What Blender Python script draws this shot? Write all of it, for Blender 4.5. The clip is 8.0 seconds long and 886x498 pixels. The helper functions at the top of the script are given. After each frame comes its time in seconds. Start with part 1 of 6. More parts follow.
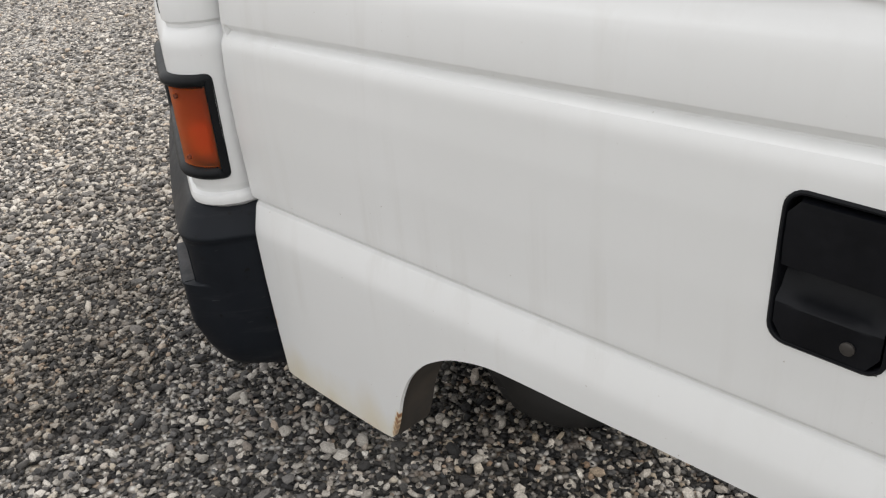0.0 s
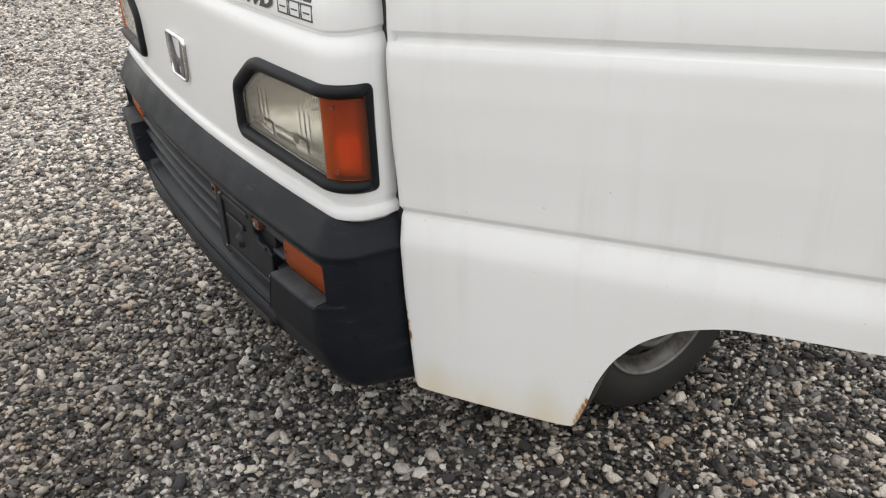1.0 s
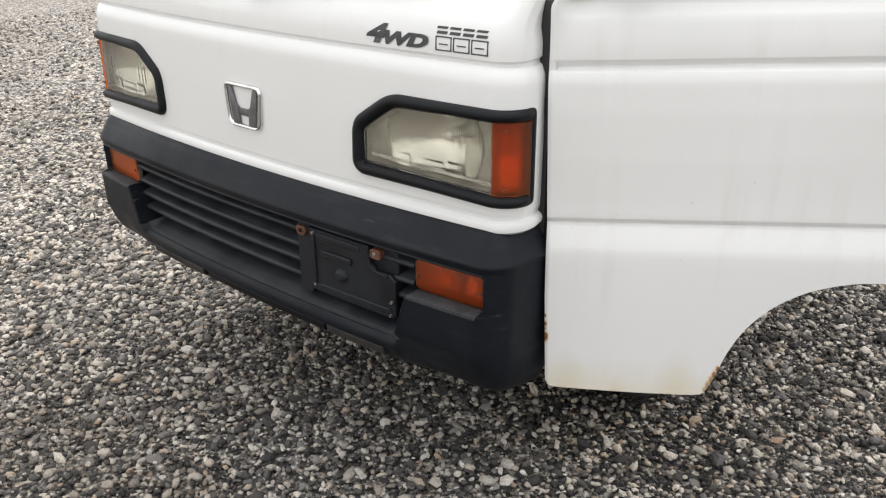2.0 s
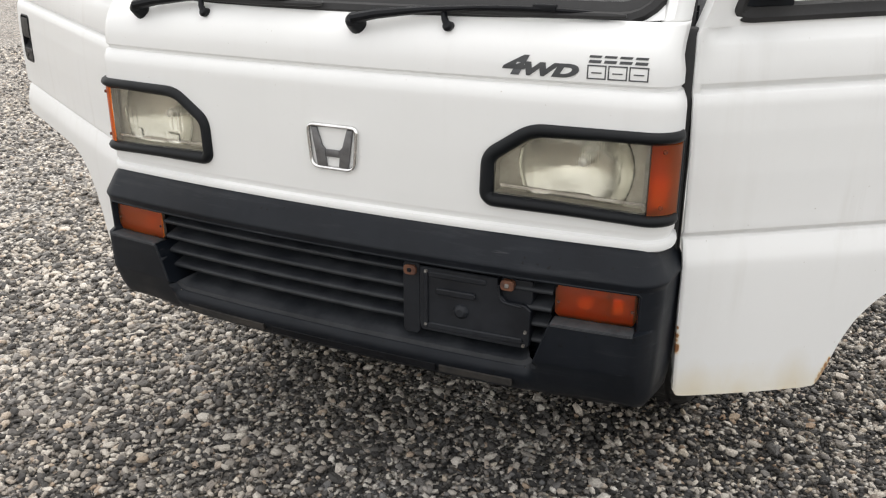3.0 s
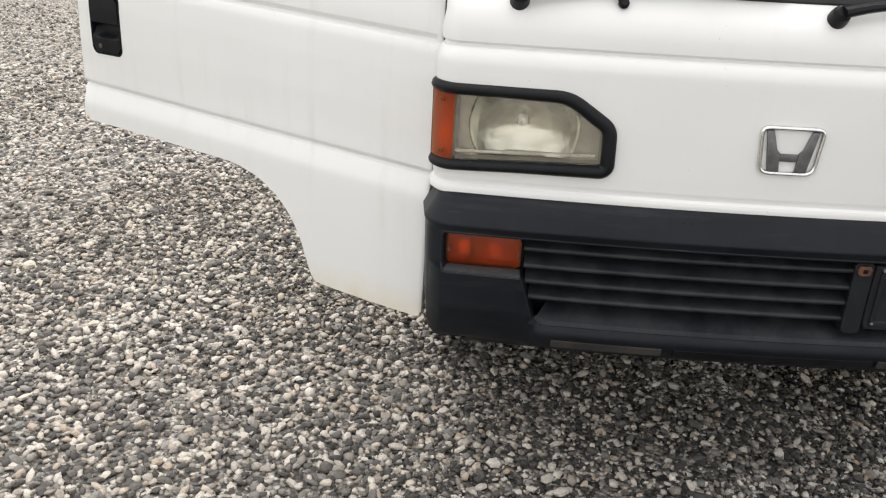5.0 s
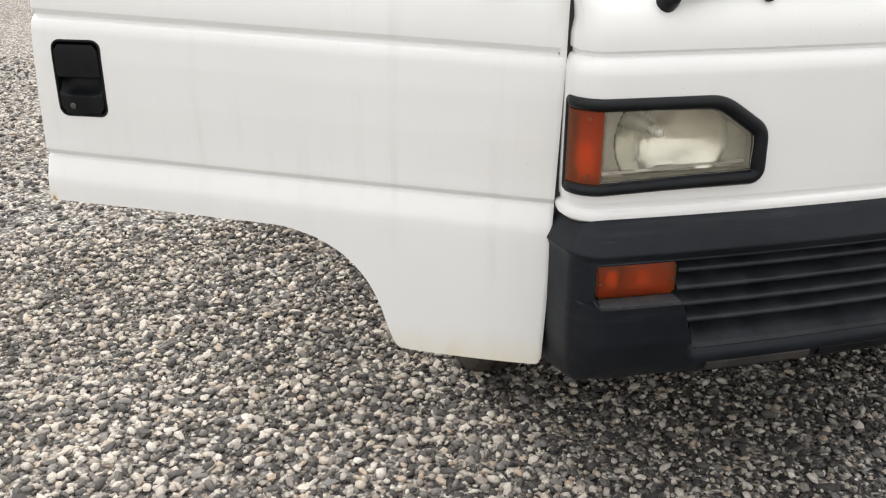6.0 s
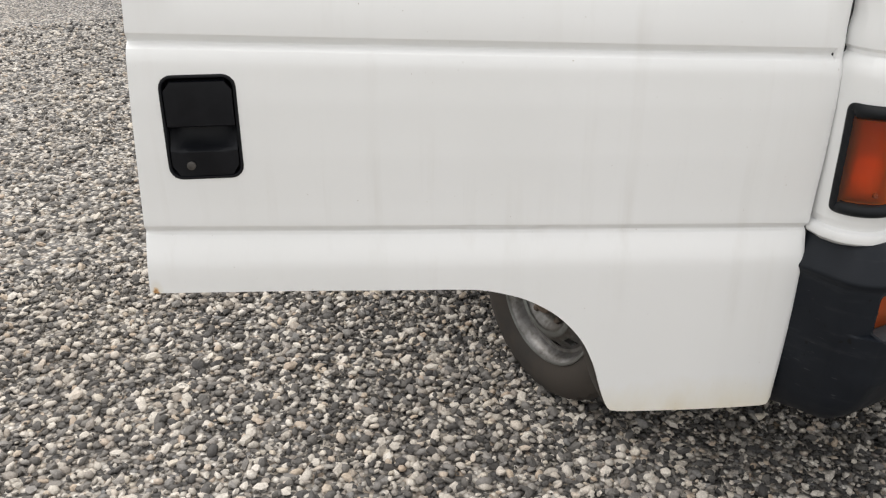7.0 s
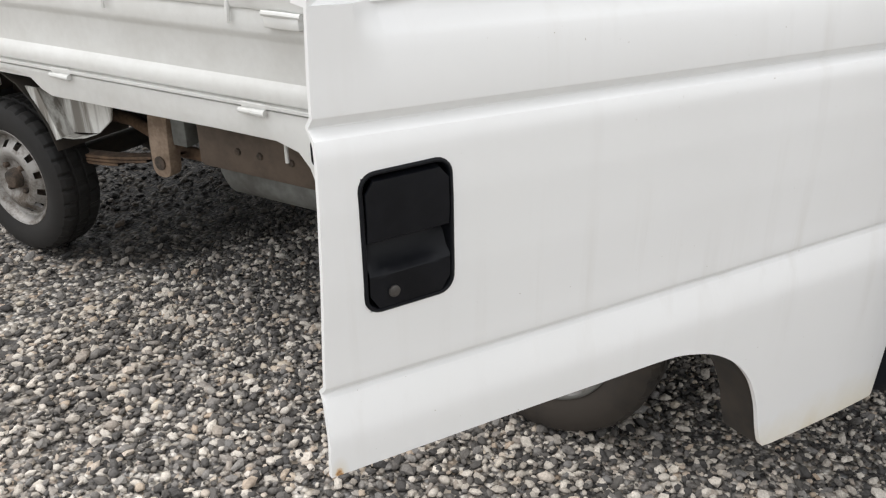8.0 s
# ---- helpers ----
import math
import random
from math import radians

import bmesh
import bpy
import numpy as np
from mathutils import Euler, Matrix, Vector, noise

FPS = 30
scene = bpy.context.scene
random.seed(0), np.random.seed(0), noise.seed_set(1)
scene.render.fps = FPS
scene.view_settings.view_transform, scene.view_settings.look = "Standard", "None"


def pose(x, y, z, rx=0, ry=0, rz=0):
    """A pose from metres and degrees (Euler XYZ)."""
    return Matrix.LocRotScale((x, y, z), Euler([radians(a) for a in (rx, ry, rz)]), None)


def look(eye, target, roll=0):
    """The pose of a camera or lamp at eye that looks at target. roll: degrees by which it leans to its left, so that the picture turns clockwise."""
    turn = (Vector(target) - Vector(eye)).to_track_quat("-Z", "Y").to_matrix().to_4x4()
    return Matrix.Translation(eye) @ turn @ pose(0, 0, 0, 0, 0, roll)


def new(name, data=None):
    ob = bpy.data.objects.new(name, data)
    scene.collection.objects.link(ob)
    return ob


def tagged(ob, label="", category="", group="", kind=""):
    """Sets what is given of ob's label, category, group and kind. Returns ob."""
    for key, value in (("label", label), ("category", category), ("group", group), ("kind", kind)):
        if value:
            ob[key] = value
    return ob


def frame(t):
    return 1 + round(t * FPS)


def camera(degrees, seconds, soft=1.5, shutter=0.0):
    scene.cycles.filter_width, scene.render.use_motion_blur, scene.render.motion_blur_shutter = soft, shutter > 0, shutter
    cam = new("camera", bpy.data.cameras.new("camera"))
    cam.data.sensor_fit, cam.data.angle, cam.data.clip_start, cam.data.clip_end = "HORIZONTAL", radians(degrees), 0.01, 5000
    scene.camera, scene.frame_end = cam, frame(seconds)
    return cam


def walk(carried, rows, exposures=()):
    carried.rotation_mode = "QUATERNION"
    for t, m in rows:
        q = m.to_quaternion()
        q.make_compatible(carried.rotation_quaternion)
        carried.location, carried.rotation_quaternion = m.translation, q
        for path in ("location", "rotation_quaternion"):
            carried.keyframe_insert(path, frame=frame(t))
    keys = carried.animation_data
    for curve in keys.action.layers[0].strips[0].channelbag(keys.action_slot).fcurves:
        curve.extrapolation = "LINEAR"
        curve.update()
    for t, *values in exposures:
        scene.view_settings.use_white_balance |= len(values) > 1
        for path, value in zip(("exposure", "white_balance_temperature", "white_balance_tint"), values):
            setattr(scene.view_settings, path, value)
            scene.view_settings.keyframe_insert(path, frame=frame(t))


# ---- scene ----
cam = camera(54.23, 8.0, soft=1.2)
PATH = [
    (0, (0.1492, -2.0432, 1.3022), (0.5039, -0.3280, 0.3370), -4.40),
    (0.5, (-0.1405, -1.9470, 1.2756), (0.5106, -0.3131, 0.3240), -4.24),
    (1, (-0.4862, -1.8259, 1.2976), (0.4228, -0.3066, 0.3675), -2.11),
    (1.5, (-0.8712, -1.7036, 1.2806), (0.3364, -0.3422, 0.4509), 0.17),
    (2.8, (-1.4110, -1.0887, 1.2757), (0.1989, -0.1603, 0.5365), -0.60),
    (3, (-1.5010, -0.9597, 1.2590), (0.1847, -0.1440, 0.5592), 0.23),
    (3.5, (-1.6744, -0.6048, 1.2696), (0.1278, -0.0656, 0.5900), 0.88),
    (4, (-1.7019, -0.1719, 1.2617), (0.1258, 0.2074, 0.5408), 0.62),
    (4.5, (-1.7171, 0.2647, 1.2486), (0.1216, 0.4646, 0.4866), 2.19),
    (4.7, (-1.7025, 0.4254, 1.2671), (0.1347, 0.5630, 0.5120), 2.70),
    (5.8, (-1.4157, 1.1910, 1.2452), (0.3861, 0.8071, 0.4657), 1.16),
    (6, (-1.3264, 1.3536, 1.2280), (0.4548, 0.8253, 0.4893), 0.12),
    (6.5, (-1.0623, 1.6675, 1.2569), (0.6044, 0.8536, 0.5081), -0.62),
    (7, (-0.6494, 1.9244, 1.2648), (0.8677, 0.9280, 0.4258), -0.15),
    (7.5, (-0.2743, 2.1316, 1.2580), (1.0457, 0.8855, 0.4188), 0.38),
    (8, (0.0869, 2.2092, 1.2686), (1.0411, 0.6787, 0.4044), -1.00),
]
walk(cam, [(t, look(eye, target, roll)) for t, eye, target, roll in PATH], [(0.0, 0.95, 6740, 10), (1.0, 1.16, 6760, 10), (1.5, 1.25, 6760, 10), (4.5, 1.24, 6840, 10), (6.0, 1.21, 6840, 10), (6.5, 1.06, 6820, 10), (7.0, 1.04, 6800, 10), (8.0, 1.09, 6640, 10)])

# ---------------------------------------------------------------- light
world = bpy.data.worlds.new("overcast_sky")
scene.world = world
world.use_nodes = True
wn = world.node_tree.nodes
wn.clear()
sky = wn.new("ShaderNodeTexSky")
sky.sky_type = "NISHITA"
sky.sun_disc = False
sky.sun_elevation = radians(69.6)
sky.sun_rotation = radians(79.7)
sky.air_density, sky.dust_density, sky.ozone_density = 1.0, 0.6, 1.0
soften = wn.new("ShaderNodeHueSaturation")
soften.inputs["Saturation"].default_value = 0.10
backg = wn.new("ShaderNodeBackground")
backg.inputs["Strength"].default_value = 0.15
wout = wn.new("ShaderNodeOutputWorld")
world.node_tree.links.new(sky.outputs[0], soften.inputs["Color"])
# an overcast sky is brightest overhead
up_dir = wn.new("ShaderNodeTexCoord")
up_part = wn.new("ShaderNodeSeparateXYZ")
cloud = wn.new("ShaderNodeMapRange")
cloud.inputs["From Min"].default_value, cloud.inputs["From Max"].default_value = 0.0, 1.0
cloud.inputs["To Min"].default_value, cloud.inputs["To Max"].default_value = 0.56, 1.66
dome = wn.new("ShaderNodeVectorMath")
dome.operation = "SCALE"
world.node_tree.links.new(up_dir.outputs["Generated"], up_part.inputs[0])
world.node_tree.links.new(up_part.outputs["Z"], cloud.inputs[0])
world.node_tree.links.new(soften.outputs[0], dome.inputs[0])
world.node_tree.links.new(cloud.outputs[0], dome.inputs["Scale"])
world.node_tree.links.new(dome.outputs[0], backg.inputs["Color"])
world.node_tree.links.new(backg.outputs[0], wout.inputs["Surface"])

sun = new("sun", bpy.data.lights.new("sun", "SUN"))
sun.data.energy = 0.35
sun.data.angle = radians(50)
sun.data.color = (1.0, 0.97, 0.93)
sun.matrix_world = look((2.2, 0.4, 6.0), (0, 0, 0))


# ---------------------------------------------------------------- materials
def node_material(name):
    m = bpy.data.materials.new(name)
    m.use_nodes = True
    nt = m.node_tree
    return m, nt, nt.nodes["Principled BSDF"]


def add(nt, kind, **inputs):
    n = nt.nodes.new(kind)
    for k, v in inputs.items():
        n.inputs[k.replace("_", " ")].default_value = v
    return n


def ramp(nt, source, stops):
    r = nt.nodes.new("ShaderNodeValToRGB")
    el = r.color_ramp.elements
    el[0].position, el[0].color = stops[0][0], (*stops[0][1], 1)
    el[1].position, el[1].color = stops[-1][0], (*stops[-1][1], 1)
    for p, c in stops[1:-1]:
        e = el.new(p)
        e.color = (*c, 1)
    nt.links.new(source, r.inputs[0])
    return r


def mix(nt, fac, a, b, blend="MIX"):
    n = nt.nodes.new("ShaderNodeMix")
    n.data_type, n.blend_type = "RGBA", blend
    for slot, v in ((0, fac), (6, a), (7, b)):
        if isinstance(v, bpy.types.NodeSocket):
            nt.links.new(v, n.inputs[slot])
        else:
            n.inputs[slot].default_value = v if slot == 0 else (*v, 1)
    return n.outputs[2]


def coords(nt, scale=(1, 1, 1), out="Object"):
    tc = nt.nodes.new("ShaderNodeTexCoord")
    mp = nt.nodes.new("ShaderNodeMapping")
    mp.inputs["Scale"].default_value = scale
    nt.links.new(tc.outputs[out], mp.inputs[0])
    return mp.outputs[0]


def noise_tex(nt, vec, scale, detail=4.0, rough=0.55):
    n = add(nt, "ShaderNodeTexNoise", Scale=scale, Detail=detail, Roughness=rough)
    nt.links.new(vec, n.inputs["Vector"])
    return n.outputs[0]


def bump(nt, bsdf, height, strength, distance):
    b = add(nt, "ShaderNodeBump", Strength=strength, Distance=distance)
    nt.links.new(height, b.inputs["Height"])
    nt.links.new(b.outputs[0], bsdf.inputs["Normal"])
    return b


def surface(name, c1, c2, scale, rough, metal=0.0, bump_scale=None, bump_dist=0.0005, spread=(0.35, 0.65), coat=0.0, rough2=None, spec=0.5):
    """Two tones broken by noise at two scales, with a fine relief."""
    m, nt, b = node_material(name)
    v = coords(nt)
    n1 = noise_tex(nt, v, scale)
    n2 = noise_tex(nt, v, scale * 7.3, 3.0)
    s = add(nt, "ShaderNodeMath")
    s.operation = "MULTIPLY_ADD"
    nt.links.new(n2, s.inputs[0])
    s.inputs[1].default_value = 0.35
    nt.links.new(n1, s.inputs[2])
    lo, hi = spread[0] + 0.17, spread[1] + 0.17
    r = ramp(nt, s.outputs[0], [(lo, c1), (hi, c2)])
    nt.links.new(r.outputs[0], b.inputs["Base Color"])
    rr = add(nt, "ShaderNodeMapRange", From_Min=lo, From_Max=hi, To_Min=rough, To_Max=rough2 if rough2 is not None else min(1.0, rough + 0.12))
    nt.links.new(s.outputs[0], rr.inputs[0])
    nt.links.new(rr.outputs[0], b.inputs["Roughness"])
    b.inputs["Metallic"].default_value = metal
    b.inputs["Coat Weight"].default_value = coat
    b.inputs["Specular IOR Level"].default_value = spec
    b.inputs["Coat Roughness"].default_value = 0.08
    if bump_scale:
        bump(nt, b, noise_tex(nt, v, bump_scale, 3.0), 0.5, bump_dist)
    return m


def paint(name, rust=(), streaks=1.0):
    """Aged white paint: faint grey runs down the panel, grime, and rust round the given local spots (x, z, size)."""
    m, nt, b = node_material(name)
    v = coords(nt)
    streak = noise_tex(nt, coords(nt, (26, 26, 0.9)), 1.0, 5.0, 0.6)
    grime = noise_tex(nt, v, 3.5, 5.0)
    s1 = ramp(nt, streak, [(0.52, (0, 0, 0)), (0.78, (streaks, streaks, streaks))])
    s2 = ramp(nt, grime, [(0.42, (0, 0, 0)), (0.70, (1, 1, 1))])
    both = mix(nt, 1.0, s1.outputs[0], s2.outputs[0], "MULTIPLY")
    tone = ramp(nt, noise_tex(nt, v, 1.7, 2.0), [(0.3, (0.785, 0.792, 0.785)), (0.7, (0.835, 0.842, 0.842))])
    dirty = mix(nt, both, tone.outputs[0], (0.72, 0.715, 0.695))
    speck = ramp(nt, noise_tex(nt, v, 160.0, 2.0), [(0.76, (0, 0, 0)), (0.80, (1, 1, 1))])
    colour = mix(nt, speck.outputs[0], dirty, (0.45, 0.42, 0.37))
    edge = noise_tex(nt, v, 45.0, 6.0, 0.7)
    for x, z, size, amount in rust:
        tc = nt.nodes.new("ShaderNodeTexCoord")
        sub = nt.nodes.new("ShaderNodeVectorMath")
        sub.operation = "SUBTRACT"
        sub.inputs[1].default_value = (x, 0, z)
        mul = nt.nodes.new("ShaderNodeVectorMath")
        mul.operation = "MULTIPLY"
        mul.inputs[1].default_value = (1.7, 0, 0.8)
        ln = nt.nodes.new("ShaderNodeVectorMath")
        ln.operation = "LENGTH"
        nt.links.new(tc.outputs["Object"], sub.inputs[0])
        nt.links.new(sub.outputs[0], mul.inputs[0])
        nt.links.new(mul.outputs[0], ln.inputs[0])
        near = add(nt, "ShaderNodeMapRange", From_Min=size * 0.2, From_Max=size, To_Min=amount, To_Max=-0.3)
        nt.links.new(ln.outputs["Value"], near.inputs[0])
        add_n = nt.nodes.new("ShaderNodeMath")
        add_n.operation = "ADD"
        nt.links.new(near.outputs[0], add_n.inputs[0])
        nt.links.new(edge, add_n.inputs[1])
        soft_mask = ramp(nt, add_n.outputs[0], [(0.62, (0, 0, 0)), (0.80, (1, 1, 1))])
        core = ramp(nt, add_n.outputs[0], [(0.74, (0, 0, 0)), (0.86, (1, 1, 1))])
        halo = add(nt, "ShaderNodeMapRange", From_Min=-0.25, From_Max=amount, To_Min=0.0, To_Max=0.42)
        nt.links.new(near.outputs[0], halo.inputs[0])
        colour = mix(nt, halo.outputs[0], colour, (0.66, 0.56, 0.38))
        colour = mix(nt, soft_mask.outputs[0], colour, (0.60, 0.36, 0.14))
        colour = mix(nt, core.outputs[0], colour, (0.26, 0.11, 0.045))
    if rust:  # a ragged yellowish band along the hem, fading upwards
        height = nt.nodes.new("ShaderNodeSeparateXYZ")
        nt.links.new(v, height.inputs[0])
        hem_line = nt.nodes.new("ShaderNodeMath")
        hem_line.operation = "MULTIPLY_ADD"
        nt.links.new(noise_tex(nt, coords(nt, (14, 14, 5)), 1.0, 5.0, 0.65), hem_line.inputs[0])
        hem_line.inputs[1].default_value = 0.10
        nt.links.new(height.outputs["Z"], hem_line.inputs[2])
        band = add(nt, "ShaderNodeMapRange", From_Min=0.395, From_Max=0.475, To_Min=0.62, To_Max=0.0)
        nt.links.new(hem_line.outputs[0], band.inputs[0])
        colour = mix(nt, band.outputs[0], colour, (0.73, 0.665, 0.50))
    nt.links.new(colour, b.inputs["Base Color"])
    rr = add(nt, "ShaderNodeMapRange", From_Min=0.3, From_Max=0.7, To_Min=0.28, To_Max=0.42)
    nt.links.new(grime, rr.inputs[0])
    nt.links.new(rr.outputs[0], b.inputs["Roughness"])
    b.inputs["Coat Weight"].default_value = 0.25
    b.inputs["Coat Roughness"].default_value = 0.12
    bump(nt, b, noise_tex(nt, v, 55.0, 2.0), 0.06, 0.001)
    return m


def glass(name, colour, rough=0.02, ior=1.45, ribs=0.0, rib_depth=0.0006, haze=0.12):
    m, nt, b = node_material(name)
    b.inputs["Base Color"].default_value = (*colour, 1)
    b.inputs["Transmission Weight"].default_value = 1.0
    b.inputs["IOR"].default_value = ior
    v = coords(nt)
    n = noise_tex(nt, v, 14.0, 4.0)
    rr = add(nt, "ShaderNodeMapRange", From_Min=0.35, From_Max=0.75, To_Min=rough, To_Max=rough + haze)
    nt.links.new(n, rr.inputs[0])
    nt.links.new(rr.outputs[0], b.inputs["Roughness"])
    if ribs:
        w = add(nt, "ShaderNodeTexWave", Scale=ribs, Distortion=0.4)
        w.bands_direction = "Y"
        nt.links.new(v, w.inputs["Vector"])
        bump(nt, b, w.outputs[1], 0.7, rib_depth)
    return m


white = paint("white_paint", (), 0.35)
# the wide spots along the hem mostly tint it cream
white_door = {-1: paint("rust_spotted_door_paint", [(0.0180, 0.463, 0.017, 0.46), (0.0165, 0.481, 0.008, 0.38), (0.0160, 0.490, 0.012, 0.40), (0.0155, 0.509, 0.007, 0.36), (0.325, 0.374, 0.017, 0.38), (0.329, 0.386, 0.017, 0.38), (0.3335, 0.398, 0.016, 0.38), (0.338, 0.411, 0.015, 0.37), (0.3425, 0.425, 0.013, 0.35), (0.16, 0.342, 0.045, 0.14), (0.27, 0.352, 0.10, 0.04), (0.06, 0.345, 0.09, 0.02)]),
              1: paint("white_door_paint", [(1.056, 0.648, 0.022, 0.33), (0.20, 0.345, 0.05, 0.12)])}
white_dull = surface("dull_white_paint", (0.74, 0.745, 0.725), (0.67, 0.67, 0.645), 6.0, 0.38, bump_scale=40, bump_dist=0.0006)


def mud_streaked(name):
    """Old white paint with mud that has run down it in upright streaks."""
    m, nt, b = node_material(name)
    runs = ramp(nt, noise_tex(nt, coords(nt, (34, 34, 2.5)), 1.0, 4.0, 0.6), [(0.42, (0, 0, 0)), (0.60, (0.9, 0.9, 0.9))])
    base = ramp(nt, noise_tex(nt, coords(nt), 9.0, 5.0), [(0.35, (0.66, 0.665, 0.64)), (0.70, (0.47, 0.46, 0.43))])
    nt.links.new(mix(nt, runs.outputs[0], base.outputs[0], (0.15, 0.135, 0.115)), b.inputs["Base Color"])
    b.inputs["Roughness"].default_value = 0.5
    bump(nt, b, noise_tex(nt, coords(nt), 60.0, 3.0), 0.3, 0.001)
    return m


white_dirty = mud_streaked("mud_streaked_white")


def scuffed_plastic(name):
    """Weathered black plastic: greyed patches, dust smears, fine scratches and a few dark spots."""
    m, nt, b = node_material(name)
    v = coords(nt)
    base = ramp(nt, noise_tex(nt, v, 7.0, 5.0, 0.6), [(0.32, (0.0028, 0.0044, 0.0078)), (0.72, (0.0076, 0.0104, 0.0152))])
    smear = ramp(nt, noise_tex(nt, coords(nt, (5, 3, 30)), 1.0, 6.0, 0.7), [(0.54, (0, 0, 0)), (0.80, (0.55, 0.55, 0.55))])
    colour = mix(nt, smear.outputs[0], base.outputs[0], (0.040, 0.043, 0.048))
    lines = ramp(nt, noise_tex(nt, coords(nt, (40, 9, 220)), 1.0, 3.0, 0.5), [(0.70, (0, 0, 0)), (0.74, (0.5, 0.5, 0.5))])
    colour = mix(nt, lines.outputs[0], colour, (0.050, 0.053, 0.057))
    spots = ramp(nt, noise_tex(nt, v, 75.0, 1.0, 0.4), [(0.735, (0, 0, 0)), (0.76, (1, 1, 1))])
    colour = mix(nt, spots.outputs[0], colour, (0.003, 0.003, 0.004))
    nt.links.new(colour, b.inputs["Base Color"])
    rr = add(nt, "ShaderNodeMapRange", From_Min=0.35, From_Max=0.7, To_Min=0.36, To_Max=0.60)
    nt.links.new(noise_tex(nt, v, 5.0, 5.0, 0.6), rr.inputs[0])
    nt.links.new(rr.outputs[0], b.inputs["Roughness"])
    b.inputs["Specular IOR Level"].default_value = 0.25
    bump(nt, b, noise_tex(nt, v, 420.0, 3.0), 0.5, 0.0004)
    return m


black_plastic = scuffed_plastic("weathered_black_plastic")
grille_mat = surface("dusty_grille_plastic", (0.010, 0.0120, 0.0155), (0.026, 0.0285, 0.033), 14.0, 0.45, bump_scale=300, bump_dist=0.0004, spec=0.35)
black_dark = surface("black_plastic", (0.0042, 0.0048, 0.0064), (0.0075, 0.0082, 0.0105), 16.0, 0.36, bump_scale=500, bump_dist=0.0002, spec=0.18)
rubber = surface("black_rubber", (0.012, 0.012, 0.013), (0.024, 0.024, 0.025), 20.0, 0.55, bump_scale=200, bump_dist=0.0003)
tyre_mat = surface("dusty_tyre_rubber", (0.010, 0.0095, 0.009), (0.034, 0.027, 0.021), 5.0, 0.75, bump_scale=110, bump_dist=0.0008)
# darker copy of the tyre rubber, with shade put into its colour
shaded_tyre = surface("shaded_tyre_rubber", (0.0050, 0.0048, 0.0047), (0.0105, 0.0092, 0.008), 5.0, 0.7, bump_scale=110, bump_dist=0.0008)
steel = surface("dirty_silver_steel", (0.30, 0.29, 0.275), (0.10, 0.08, 0.062), 16.0, 0.48, metal=0.6, bump_scale=150, bump_dist=0.0003, spread=(0.45, 0.70))
drum_mat = surface("rusty_drum", (0.10, 0.07, 0.05), (0.03, 0.025, 0.02), 20.0, 0.8, bump_scale=90)
chrome = surface("worn_chrome", (0.80, 0.80, 0.80), (0.55, 0.54, 0.52), 60.0, 0.12, metal=1.0, spread=(0.4, 0.8))
grey_chrome = surface("grey_satin_chrome", (0.13, 0.13, 0.135), (0.19, 0.19, 0.195), 50.0, 0.38, metal=0.6)
reflector_mat = surface("aged_reflector", (0.70, 0.69, 0.64), (0.54, 0.53, 0.48), 18.0, 0.11, metal=1.0, bump_scale=16, bump_dist=0.005, rough2=0.24)
lamp_frame = surface("tan_lamp_housing", (0.46, 0.44, 0.385), (0.36, 0.34, 0.29), 20.0, 0.35, metal=0.35, bump_scale=30, bump_dist=0.001)
lamp_soft = surface("dull_lamp_interior", (0.34, 0.325, 0.30), (0.24, 0.23, 0.21), 60.0, 0.35)
lamp_glow = surface("bright_lamp_cup", (0.86, 0.85, 0.82), (0.74, 0.73, 0.69), 60.0, 0.25, metal=0.4)
lamp_cup = surface("dull_lamp_cup", (0.60, 0.58, 0.54), (0.46, 0.44, 0.40), 40.0, 0.35)
# darker steel; on the front rim it holds the wheel's shade
dark_steel = surface("darkened_steel", (0.085, 0.08, 0.075), (0.035, 0.03, 0.026), 14.0, 0.42, metal=0.5, bump_scale=150, bump_dist=0.0003)
dull_rim = surface("dull_silver_rim", (0.20, 0.195, 0.19), (0.075, 0.068, 0.06), 14.0, 0.30, metal=0.7, bump_scale=120, bump_dist=0.0003, spread=(0.40, 0.70))
bezel_mat = surface("headlight_surround_plastic", (0.0038, 0.0048, 0.0062), (0.0075, 0.0090, 0.0110), 10.0, 0.40, bump_scale=350, bump_dist=0.0003, spec=0.22)
decal = surface("dark_grey_decal", (0.042, 0.045, 0.049), (0.065, 0.068, 0.072), 40.0, 0.4)
rust_brown = surface("rust_brown_steel", (0.20, 0.125, 0.075), (0.07, 0.045, 0.03), 9.0, 0.8, bump_scale=60, bump_dist=0.001)
hanger_mat = surface("dusty_tan_rusted_steel", (0.30, 0.225, 0.165), (0.15, 0.105, 0.072), 12.0, 0.75, bump_scale=60, bump_dist=0.001)
tank_mat = surface("dusty_brown_tank", (0.10, 0.073, 0.053), (0.055, 0.041, 0.031), 5.0, 0.75, bump_scale=40, bump_dist=0.0008)
grey_galv = surface("dusty_galvanised", (0.17, 0.178, 0.168), (0.09, 0.088, 0.08), 6.0, 0.6, metal=0.3, bump_scale=50)
frame_mat = surface("dirty_chassis_black", (0.014, 0.0125, 0.011), (0.042, 0.033, 0.025), 8.0, 0.7, bump_scale=60)
# dust on the signal ledge, and the light it catches, as a paler grey
ledge_mat = surface("dusty_lit_plastic", (0.050, 0.051, 0.054), (0.030, 0.032, 0.035), 30.0, 0.6, bump_scale=300, bump_dist=0.0004, spec=0.3)
